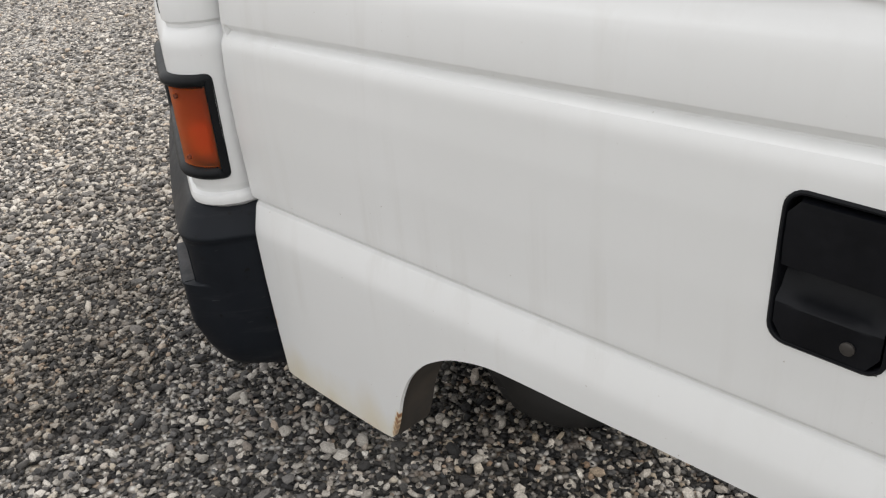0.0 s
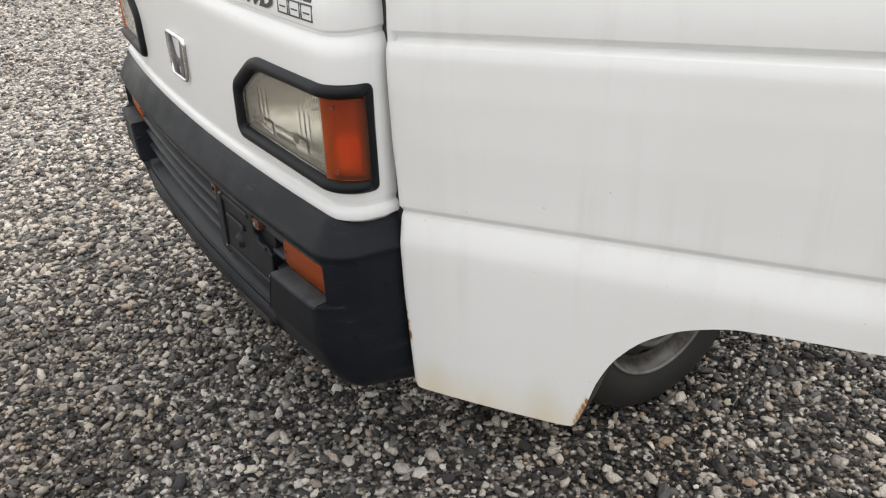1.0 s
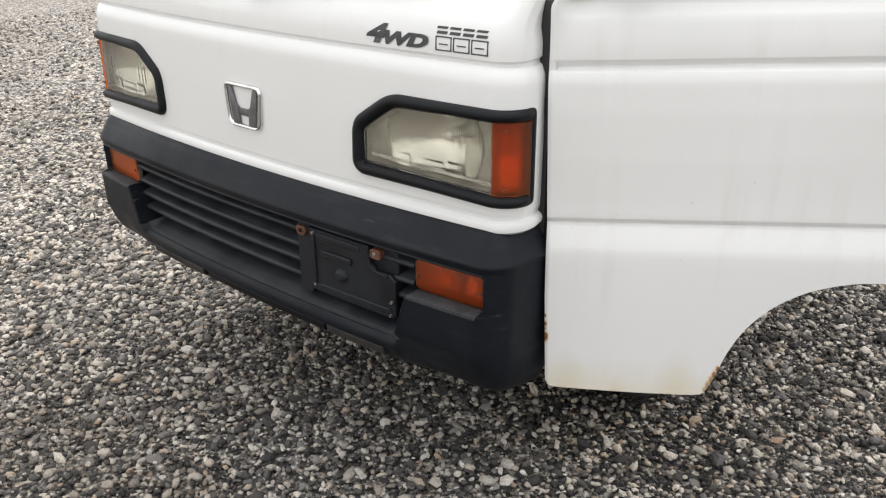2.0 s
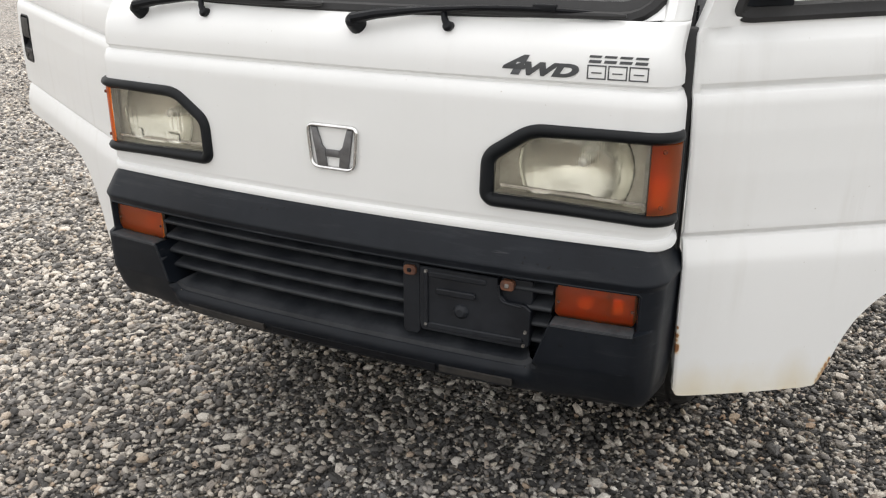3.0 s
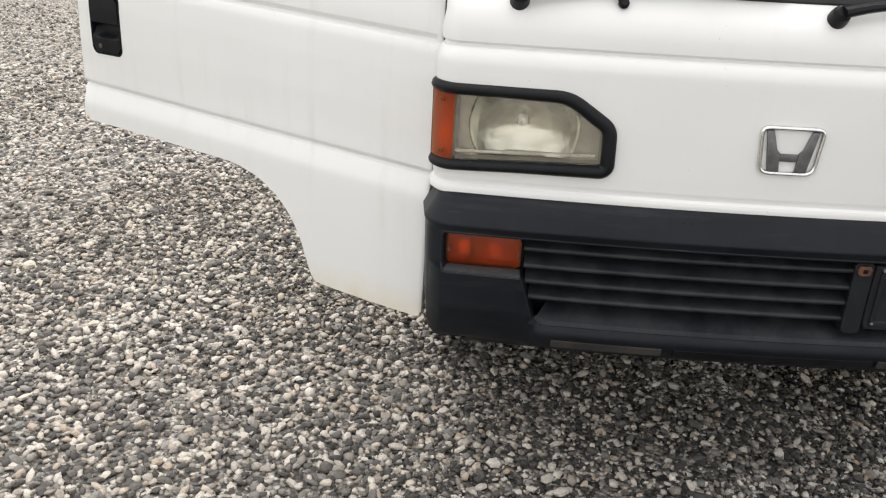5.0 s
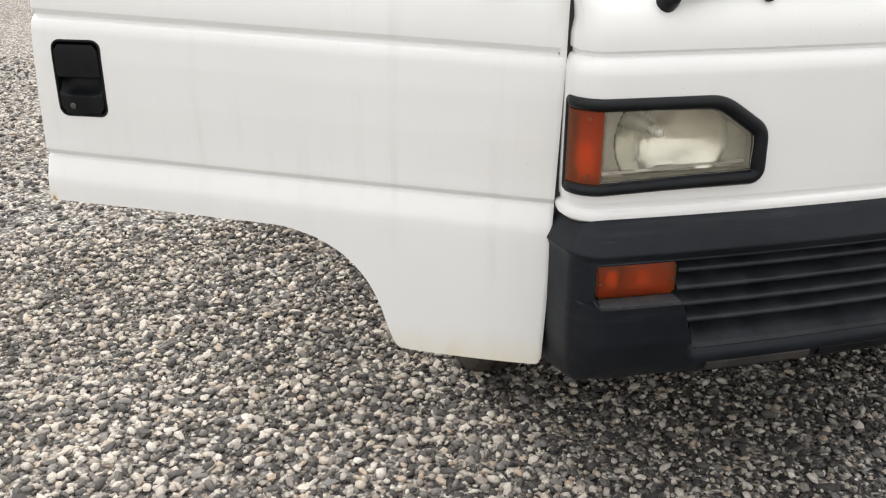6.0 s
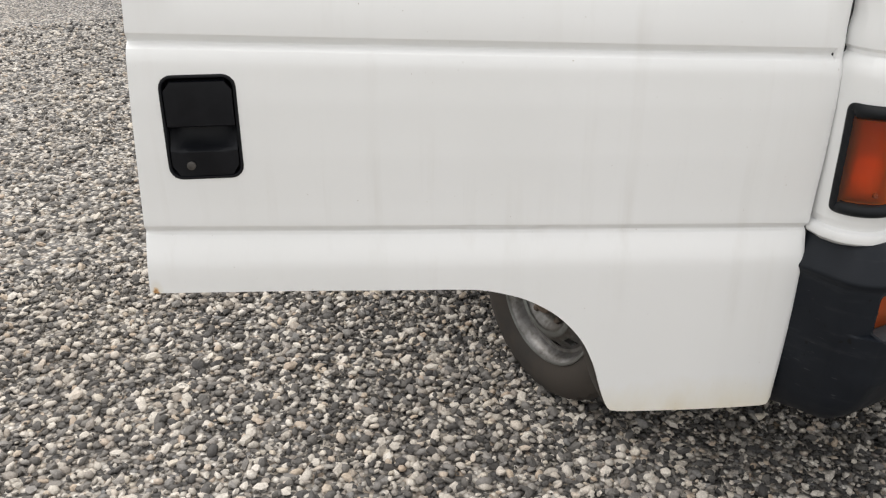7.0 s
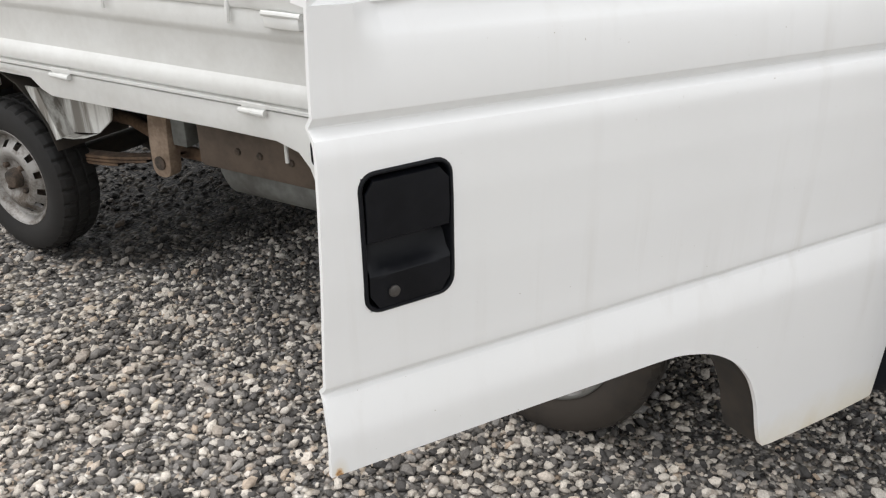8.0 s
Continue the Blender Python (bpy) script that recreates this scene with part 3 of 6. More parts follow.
tagged(truck, "small white cab-over pickup truck with both doors standing open on gravel", "truck")


def bow(y):
    """How far the nose curves back at a distance from the middle."""
    y = abs(y)
    d = 0.082 * y * y
    if y > 0.643:
        d += 0.060 * (1 - math.sqrt(max(0.0, 1 - min(1.0, (y - 0.643) / 0.049) ** 2)))
    return d


NOSE = [(0.678, 0.030), (0.686, 0.006), (0.693, -0.004), (0.702, -0.006), (0.709, -0.003), (0.7125, 0.0040), (0.717, 0.0045), (0.723, 0.001), (0.75, 0.0), (0.85, -0.001), (0.955, 0.0),
        (0.966, 0.0015), (0.982, 0.0085), (0.9855, 0.0142), (0.991, 0.0142), (0.996, 0.009), (1.02, 0.009), (1.045, 0.014), (1.065, 0.024), (1.085, 0.040), (1.095, 0.0485), (1.102, 0.054)]


def nose_x(y, z):
    return -0.017 + bow(y) + interp(z, NOSE)


SIDE = 0.6895


def face(u, z, off=0.0):
    """A point on the nose's plan line, off: how far behind it, square to it; past SIDE the line runs straight back, then tucks in under the door's edge."""
    s, a = (1 if u >= 0 else -1), abs(u)
    q = min(a, SIDE)
    x, y = -0.017 + bow(q), q
    if a > SIDE:
        x, y, phi = x + (a - SIDE), y + 0.06 * min(0.026, a - SIDE) - 0.22 * max(0.0, a - SIDE - 0.026), radians(82)
    else:
        phi = min(radians(82), math.atan2(bow(q + 0.0005) - bow(q - 0.0005), 0.001))
    square = max(-0.02, min(0.0145, off))
    x += off - square
    return Vector((x + square * math.cos(phi), s * (y - square * math.sin(phi)), z))


LAMP = resample(rounded([(0.7130, 0.917, 0.014), (0.424, 0.917, 0.030), (0.331, 0.855, 0.026), (0.328, 0.764, 0.014), (0.347, 0.746, 0.012), (0.52, 0.745, 0.05), (0.7130, 0.738, 0.014)]), 220)


def mirror(pts, s):
    return [(s * a, b) for a, b in pts]


def build_nose():
    side = 0.60 + 0.0892 * np.sin(np.linspace(0, math.pi / 2, 26))
    side = np.r_[side, SIDE + np.array([0.003, 0.006, 0.009, 0.012, 0.015, 0.018, 0.021, 0.024, 0.028, 0.034, 0.042, 0.052, 0.064, 0.078])]
    ys = np.unique(np.r_[-side, np.linspace(-0.60, 0.60, 121), side].round(5))
    zs = np.unique(np.r_[[z for z, _ in NOSE], np.arange(0.727, 0.955, 0.01)].round(5))
    ys[-1] -= 0.001
    ys[0] -= 0.006
    U, V = np.meshgrid(ys, zs)
    holes = [inset(mirror(LAMP, s), 0.008) for s in (1, -1)]
    bm = sheet(U, V, lambda y, z: face(y, z, interp(z, NOSE)), holes, wall=(0.006, 0, 0))
    ob = part("front_panel", bm, white, truck, "white pressed steel nose panel with a long crease", sharp=0.7)
    sol = ob.modifiers.new("thickness", "SOLIDIFY")
    sol.thickness, sol.offset = 0.003, -1
    return ob


nose = build_nose()


def span(curve, y):
    """Lowest and highest point of a closed curve at y."""
    zs = []
    n = len(curve)
    for i in range(n):
        (ay, az), (by, bz) = curve[i], curve[(i + 1) % n]
        if (ay <= y) != (by <= y):
            zs.append(az + (bz - az) * (y - ay) / (by - ay))
    return (min(zs), max(zs)) if len(zs) > 1 else None


def lamp_skin(s, curve, y0, y1, off, rows=7, cols=26, depth=None, flute=0.0, pitch=0.0046):
    """A skin across the lamp's outline between two distances from the middle; off: how far it lies behind the nose; depth: its thickness, with flutes on its inner side."""
    bm = bmesh.new()
    layers = []
    for deep in ((0.0, depth) if depth else (0.0,)):
        grid = []
        for y in np.linspace(y0, y1, cols):
            lo, hi = span(curve, y)
            grid.append([bm.verts.new(face(s * y, z, (off(y, z) if callable(off) else off) + (deep + (flute(y, z) if callable(flute) else flute * math.sin(math.pi * y / pitch) ** 2) if deep else 0.0))) for z in np.linspace(lo, hi, rows)])
        layers.append(grid)
        for a, b in zip(grid, grid[1:]):
            for k in range(rows - 1):
                bm.faces.new((a[k], a[k + 1], b[k + 1], b[k]))
    if depth:
        def border(g):
            return [c[0] for c in g] + list(g[-1][1:]) + [c[-1] for c in g[-2::-1]] + list(g[0][-2:0:-1])

        a, b = border(layers[0]), border(layers[1])
        for k in range(len(a)):
            bm.faces.new((a[k], a[(k + 1) % len(a)], b[(k + 1) % len(b)], b[k]))
        bmesh.ops.recalc_face_normals(bm, faces=bm.faces)
    return bm


# the surround is slimmer round the corner lamp
RIM = np.array([1.0 - 0.25 * min(1.0, max(0.0, (y - 0.697) / 0.012)) for y, z in LAMP]) * np.array([1.0 + 0.2 * min(1.0, max(0.0, (0.56 - y) / 0.20)) for y, z in LAMP])
PROUD = {k: 1.0 - 0.6 * min(1.0, max(0.0, (y - 0.682) / 0.020)) for k, (y, z) in enumerate(LAMP)}


def prisms(y, z):
    """The inner relief of the headlight glass: fine upright flutes, with stepped prism blocks low in the middle and at the sides."""
    d = 0.00022 * math.sin(math.pi * y / 0.0046) ** 2
    q = abs(y - 0.511)

    def zone(v, v0, v1, soft=0.004):
        e = min(1.0, max(0.0, min(v - v0, v1 - v) / soft))
        return e * e * (3 - 2 * e)

    d += 0.0011 * zone(q, -0.01, 0.036) * zone(z, 0.778, 0.808) * (0.5 - 0.5 * math.cos(2 * math.pi * (z - 0.778) / 0.015))
    d += 0.0022 * zone(q, 0.036, 0.086, 0.012) * zone(z, 0.780, 0.812, 0.010)
    d += 0.0010 * zone(q, 0.050, 0.100, 0.010) * zone(z, 0.808, 0.862, 0.012) * (0.5 - 0.5 * math.cos(2 * math.pi * (q - 0.05) / 0.0165))
    return d


def build_headlight(s):
    inner = inset(LAMP, 0.0235 * RIM)
    ring = bmesh.new()
    section = [(0.0, 0.004), (0.001, -0.006), (0.005, -0.012), (0.012, -0.0145), (0.018, -0.011), (0.022, -0.004), (0.0235, 0.004), (0.0240, 0.0065)]
    loops = []
    for d, o in section:
        loops.append([ring.verts.new(face(s * y, z, o * PROUD[k])) for k, (y, z) in enumerate(inset(LAMP, d * RIM))])
    for a, b in zip(loops, loops[1:]):
        n = len(a)
        for k in range(n):
            ring.faces.new((a[k], a[(k + 1) % n], b[(k + 1) % n], b[k]))
    lamp = part("headlight", ring, bezel_mat, truck, "clear headlight with amber corner lamp in a black surround", sharp=1.2)
    ys = [p[0] for p in inner]
    split = 0.650
    lo, hi = min(ys) + 0.0015, max(ys) - 0.0005
    lens = part("lens", lamp_skin(s, inner, lo, split - 0.002, lambda y, z: 0.002 - 0.004 * math.cos((z - 0.83) / 0.075), 81, 261, 0.0035, prisms), lens_glass, lamp, "slightly yellowed ribbed headlight glass")
    lens.visible_shadow = False

    # a round bowl, cut off above and below by the lamp's outline, in a flat tan housing
    cy, cz, rad, deep, flat = 0.511, 0.836, 0.110, 0.062, 0.0195
    rim_line = inset(inner, 0.004)

    def reach(a):
        lo_r, hi_r = 0.0, rad
        if inside(rim_line, cy + rad * math.cos(a), cz + rad * math.sin(a)):
            return rad
        for _ in range(24):
            mid = (lo_r + hi_r) / 2
            if inside(rim_line, cy + mid * math.cos(a), cz + mid * math.sin(a)):
                lo_r = mid
            else:
                hi_r = mid
        return lo_r

    dish = bmesh.new()
    rings = []
    for k in range(96):
        a = 2 * math.pi * k / 96
        edge_r = reach(a)
        ray = []
        for j in range(1, 17):
            q = edge_r * j / 16
            ray.append(dish.verts.new(face(s * (cy + q * math.cos(a)), cz + q * math.sin(a), flat + deep * (1 - (q / rad) ** 2))))
        ray.append(dish.verts.new(face(s * (cy + edge_r * math.cos(a)), cz + edge_r * math.sin(a), flat - 0.001)))
        rings.append(ray)
    for p, q in zip(rings, rings[1:] + rings[:1]):
        for j in range(16):
            dish.faces.new((p[j], p[j + 1], q[j + 1], q[j]))
    dish.faces.new([r[0] for r in rings])
    part("reflector", dish, reflector_mat, lamp, "silvered reflector bowl", sharp=0.9)
    for y0, y1 in ((lo, cy), (cy, split - 0.002)):
        flat_bm = bmesh.new()
        grid = []
        for y in np.linspace(y0, y1, 81):
            bottom, top = span(inner, y)
            col = []
            for z in np.linspace(bottom, top, 41):
                d = max(1e-6, math.hypot(y - cy, z - cz))
                yy, zz = (cy + (y - cy) * rad / d, cz + (z - cz) * rad / d) if 0.85 * rad < d < rad else (y, z)
                zz = min(max(zz, bottom), top)
                col.append((flat_bm.verts.new(face(s * yy, zz, flat)), d < rad))
            grid.append(col)
        for p, q in zip(grid, grid[1:]):
            for k in range(40):
                four = (p[k], p[k + 1], q[k + 1], q[k])
                if not all(f[1] for f in four):
                    flat_bm.faces.new([f[0] for f in four])
        loose = [w for w in flat_bm.verts if not w.link_faces]
        bmesh.ops.delete(flat_bm, geom=loose, context="VERTS")
        part("lamp_housing", flat_bm, lamp_frame, lamp, "tan plastic housing beside the reflector")
    edge = bmesh.new()
    run = [(p, q) for p, q in zip(inner, inset(inner, 0.005)) if p[0] < split - 0.003]
    first = max(range(len(run)), key=lambda k: math.dist(run[k][0], run[k - 1][0]))
    rows = [[edge.verts.new(face(s * p[0], p[1], 0.0055)), edge.verts.new(face(s * q[0], q[1], 0.0215))] for p, q in run[first:] + run[:first]]
    for a, b in zip(rows, rows[1:]):
        edge.faces.new((a[0], a[1], b[1], b[0]))
    part("housing_edge", edge, lamp_frame, lamp)
    wall = bmesh.new()
    bottom, top = span(inner, split - 0.002)
    g = [[wall.verts.new(face(s * y, z, o)) for y, o in ((split - 0.0015, 0.0045), (split - 0.0015, 0.0200), (split + 0.0005, 0.0200), (split + 0.0005, 0.0005))] for z in np.linspace(bottom, top, 12)]
    for a, b in zip(g, g[1:]):
        for k in range(3):
            wall.faces.new((a[k], a[k + 1], b[k + 1], b[k]))
    part("partition", wall, lamp_frame, lamp)
    bulb = bmesh.new()
    base = Vector((bow(cy) - 0.017, s * cy, cz))
    tube(bulb, [base + Vector((d, 0, 0)) for d in (0.082, 0.072, 0.064, 0.058, 0.055)], [0.011, 0.011, 0.0105, 0.0085, 0.003], 16)
    part("bulb", bulb, lamp_glow, lamp)
    trim = bmesh.new()
    grid = []
    for y in np.linspace(lo + 0.010, split - 0.004, 30):
        foot = span(inner, y)[0]
        grid.append([trim.verts.new(face(s * y, foot + dz, 0.0085)) for dz in (0.0125, 0.0185)])
    for a, b in zip(grid, grid[1:]):
        trim.faces.new((a[0], a[1], b[1], b[0]))
    thicken(trim, (0.004, 0, 0))
    part("trim_strip", trim, chrome, lamp)
    blink = part("corner_lamp", lamp_skin(s, inner, split, hi, lambda y, z: -0.0045, 9, 97, 0.003, 0.0005, 0.004), amber, lamp, "amber corner turn signal lens")
    blink.visible_shadow = False
    part("corner_housing", lamp_skin(s, inner, split - 0.010, hi - 0.001, 0.0140, 11, 22), lamp_soft, lamp)
    cup = bmesh.new()
    grid = []
    for y in np.linspace(split + 0.006, hi - 0.007, 14):
        a = (y - split - 0.006) / (hi - split - 0.013)
        grid.append([cup.verts.new(face(s * y, z, 0.0060 + 0.0060 * (2 * a - 1) ** 2 + 0.0060 * abs((z - 0.804) / 0.030) ** 2.0)) for z in np.linspace(0.774, 0.834, 13)])
    for a, b in zip(grid, grid[1:]):
        for k in range(12):
            cup.faces.new((a[k], a[k + 1], b[k + 1], b[k]))
    part("corner_reflector", cup, lamp_cup, lamp)
    for z in (0.882, 0.778):
        screw = bmesh.new()
        tube(screw, [face(s * 0.669, z, -0.0045), face(s * 0.669, z, -0.009)], [0.0042, 0.0034], 10)
        part("screw", screw, amber_dark, lamp)


for s in (1, -1):
    build_headlight(s)


def badge_shape(pts, off0, off1, name, mat, parent, bev=0.0012):
    bm = bmesh.new()
    rows = []
    for o in (off0, off1):
        rows.append([bm.verts.new((nose_x(0.0, 0.82) - o, y, z)) for y, z in pts])
    n = len(pts)
    bm.faces.new(rows[0])
    bm.faces.new(rows[1][::-1])
    for i in range(n):
        bm.faces.new((rows[0][i], rows[0][(i + 1) % n], rows[1][(i + 1) % n], rows[1][i]))
    bmesh.ops.recalc_face_normals(bm, faces=bm.faces)
    if bev:
        bmesh.ops.bevel(bm, geom=[e for e in bm.edges], offset=bev, segments=2, profile=0.5, affect="EDGES")
    return part(name, bm, mat, parent)


def build_badge():
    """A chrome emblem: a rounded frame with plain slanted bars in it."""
    out = resample(rounded([(0.0650, 0.8765, 0.020), (-0.0650, 0.8765, 0.020), (-0.0560, 0.7775, 0.024), (0.0560, 0.7775, 0.024)]), 90)
    bm = bmesh.new()
    x0 = nose_x(0.0, 0.82)
    loops = [[bm.verts.new((x0 - o, y, z)) for y, z in inset(out, d)] for d, o in ((0, 0.0005), (0.0002, 0.0030), (0.0012, 0.0056), (0.0028, 0.0074), (0.0046, 0.0080), (0.0064, 0.0074), (0.0080, 0.0056), (0.0090, 0.0030), (0.0092, 0.0005))]
    for a, b in zip(loops, loops[1:]):
        for k in range(len(a)):
            bm.faces.new((a[k], a[(k + 1) % len(a)], b[(k + 1) % len(b)], b[k]))
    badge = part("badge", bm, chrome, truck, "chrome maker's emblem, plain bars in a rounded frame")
    for s in (1, -1):
        badge_shape([(s * 0.0505, 0.8670), (s * 0.0365, 0.8670), (s * 0.0250, 0.830), (s * 0.0170, 0.822), (s * 0.0170, 0.806), (s * 0.0150, 0.7860), (s * 0.0375, 0.7860)], 0.0005, 0.006, "emblem_bar", grey_chrome, badge)
    badge_shape([(0.0168, 0.822), (0.0168, 0.8065), (-0.0168, 0.8065), (-0.0168, 0.822)], 0.0005, 0.0052, "emblem_bar", grey_chrome, badge)


build_badge()


def decal_plate(polys, name, mat, label):
    """Thin film shapes laid on the nose; polys in distance to the right of the lettering's start and height."""
    bm = bmesh.new()
    for pts in polys:
        a = [bm.verts.new((nose_x(y, z) - 0.0012, y, z)) for y, z in pts]
        b = [bm.verts.new((nose_x(y, z) + 0.0005, y, z)) for y, z in pts]
        bm.faces.new(a)
        for i in range(len(a)):
            bm.faces.new((a[i], a[(i + 1) % len(a)], b[(i + 1) % len(a)], b[i]))
    return part(name, bm, mat, nose, label, smooth=False)


def build_lettering():
    bm = bmesh.new()
    for body, y0, y1, height, weight in (("4", -0.364, -0.416, 0.0365, 0.056), ("WD", -0.407, -0.509, 0.0250, 0.062)):
        cu = bpy.data.curves.new("four_wheel_drive_lettering", "FONT")
        cu.body, cu.shear, cu.offset, cu.size = body, 0.32, weight, 1.0
        tmp = new("tmp_letters", cu)
        me = bpy.data.meshes.new_from_object(tmp.evaluated_get(bpy.context.evaluated_depsgraph_get()))
        bpy.data.objects.remove(tmp)
        co = np.array([v.co[:] for v in me.vertices])
        lo, hi = co.min(0), co.max(0)
        for v in me.vertices:
            y = y0 + (y1 - y0) * (v.co.x - lo[0]) / (hi[0] - lo[0])
            z = 1.0025 + height * (v.co.y - lo[1]) / (hi[1] - lo[1])
            v.co = Vector((nose_x(y, z) - 0.0012 - 0.0001 * len(body), y, z))
        bm.from_mesh(me)
        bpy.data.meshes.remove(me)
    part("lettering", bm, decal, nose, "dark grey slanted 4WD lettering", smooth=False)
    bars, outline = [], []
    w = 0.0255
    for k in range(4):
        y0 = -0.527 - k * 0.0272
        for a, b in ((1.0315, 1.0365), (1.0405, 1.0445)):
            bars.append([(y0 + 0.003, a), (y0 + 0.001, b), (y0 + 0.001 - w + 0.004, b), (y0 + 0.003 - w + 0.004, a)])
    for k in range(3):
        y0, y1 = -0.523 - k * 0.0372, -0.523 - k * 0.0372 - 0.034
        z0, z1, t = 1.003, 1.028, 0.0022
        outline += [[(y0, z0), (y0, z0 + t), (y1, z0 + t), (y1, z0)], [(y0, z1 - t), (y0, z1), (y1, z1), (y1, z1 - t)],
                    [(y0, z0 + t), (y0, z1 - t), (y0 - t, z1 - t), (y0 - t, z0 + t)], [(y1 + t, z0 + t), (y1 + t, z1 - t), (y1, z1 - t), (y1, z0 + t)],
                    [(y0 - 0.008, 1.0135), (y0 - 0.008, 1.0155), (y1 + 0.008, 1.0155), (y1 + 0.008, 1.0135)]]
    decal_plate(bars, "marking", decal, "grey model marking of small plain bars")
    decal_plate(outline, "marking", decal, "outlined grey model marking of plain frames")


build_lettering()

# ---------------------------------------------------------------- truck: windscreen, wipers, cab
RAKE = (0.42, 0.9075)


def screen(y, s, off=0.0):
    """A point of the windscreen's face: distance from the middle, and distance up the slope."""
    return Vector((0.044 + 0.115 * y * y + RAKE[0] * s - off * RAKE[1], y, 1.105 + RAKE[1] * s + off * RAKE[0]))


SEAL_OUT = resample(rounded_rect(-0.648, 0.648, -0.016, 0.60, 0.088, 9), 160)
SEAL_IN = inset(SEAL_OUT, 0.014)


def build_screen():
    out = SEAL_OUT
    bm = bmesh.new()
    loops = [[bm.verts.new(screen(y, s, o)) for y, s in inset(out, d)] for d, o in ((-0.002, -0.006), (0.0, 0.004), (0.006, 0.010), (0.018, 0.012), (0.024, 0.007), (0.034, 0.0062), (0.044, 0.0048), (0.045, -0.004))]
    for a, b in zip(loops, loops[1:]):
        for k in range(len(a)):
            bm.faces.new((a[k], a[(k + 1) % len(a)], b[(k + 1) % len(b)], b[k]))
    seal = part("windscreen_seal", bm, rubber, truck, "wide black rubber windscreen seal")
    inner = inset(out, 0.020)
    bm = bmesh.new()
    grid = []
    for y in np.linspace(-0.618, 0.618, 25):
        lo, hi = span(inner, y) or (0.3, 0.31)
        grid.append([bm.verts.new(screen(y, s, 0.002)) for s in np.linspace(lo, hi, 7)])
    for a, b in zip(grid, grid[1:]):
        for k in range(6):
            bm.faces.new((a[k], a[k + 1], b[k + 1], b[k]))
    thicken(bm, (0.004, 0, -0.002))
    pane = part("windscreen", bm, pane_glass, truck, "laminated windscreen glass")
    pane.visible_shadow = False
    return seal


build_screen()


def build_wiper(y0, y1):
    """An arm on a round pivot, with a long blade lying along the foot of the glass."""
    pivot = bmesh.new()
    base = Vector((nose_x(y0, 1.075) - 0.001, y0, 1.073))
    out = Vector((-0.80, 0, 0.60))
    tube(pivot, [base - out * 0.02, base + out * 0.010, base + out * 0.024, base + out * 0.030], [0.019, 0.019, 0.017, 0.010], 16)
    arm_top = part("wiper", pivot, black_dark, truck, "black windscreen wiper resting at the foot of the glass")
    head = base + out * 0.026
    arm = bmesh.new()
    pts = [head, head + Vector((0.010, -0.05, 0.010)), screen(y0 - 0.14, -0.008, 0.026), screen(y0 - 0.26, 0.0, 0.028), screen(y0 - 0.39, 0.004, 0.024)]
    tube(arm, pts, [0.016, 0.0145, 0.011, 0.007, 0.006], 10, flat=0.7)
    part("arm", arm, black_dark, arm_top)
    blade = bmesh.new()
    ya, yb = y0 - 0.16, y1
    path = [screen(y, -0.006 + 0.004 * abs((y - ya) / (yb - ya) - 0.5), 0.020) for y in np.linspace(ya, yb, 12)]
    tube(blade, path, [0.003] + [0.0065] * 10 + [0.003], 8)
    part("blade", blade, rubber, arm_top)
    bridge = bmesh.new()
    path = [screen(y, 0.0, 0.018 + 0.014 * math.sin(math.pi * k / 8)) for k, y in enumerate(np.linspace(y0 - 0.22, y1 + 0.06, 9))]
    tube(bridge, path, 0.0045, 8)
    part("bridge", bridge, black_dark, arm_top)
    clip = bmesh.new()
    c = screen(y0 - 0.38, 0.004, 0.028)
    box(clip, c.x - 0.009, c.x + 0.009, c.y - 0.022, c.y + 0.022, c.z - 0.006, c.z + 0.006, 0.003)
    part("clip", clip, black_dark, arm_top)


build_wiper(-0.049, -0.575)
build_wiper(0.538, 0.04)


def build_nozzle(y):
    bm = bmesh.new()
    base = Vector((nose_x(y, 1.078), y, 1.078))
    tube(bm, [base + Vector((0.008, 0, 0)), base + Vector((-0.010, 0, 0.004)), base + Vector((-0.013, 0, 0.006))], [0.010, 0.010, 0.006], 12)
    tube(bm, [base + Vector((-0.006, 0, 0.002)), base + Vector((-0.004, 0.008, 0.016)), base + Vector((0.004, 0.014, 0.030))], [0.008, 0.0065, 0.006], 10)
    part("washer_nozzle", bm, black_dark, truck)


build_nozzle(-0.246)
build_nozzle(0.345)


def loft(name, rows, mat, label="", thick=0.0, parent=truck):
    bm = bmesh.new()
    g = [[bm.verts.new(p) for p in row] for row in rows]
    for a, b in zip(g, g[1:]):
        for k in range(len(a) - 1):
            bm.faces.new((a[k], a[k + 1], b[k + 1], b[k]))
    ob = part(name, bm, mat, parent, label)
    if thick:
        m = ob.modifiers.new("thickness", "SOLIDIFY")
        m.thickness, m.offset = thick, -1
    return ob


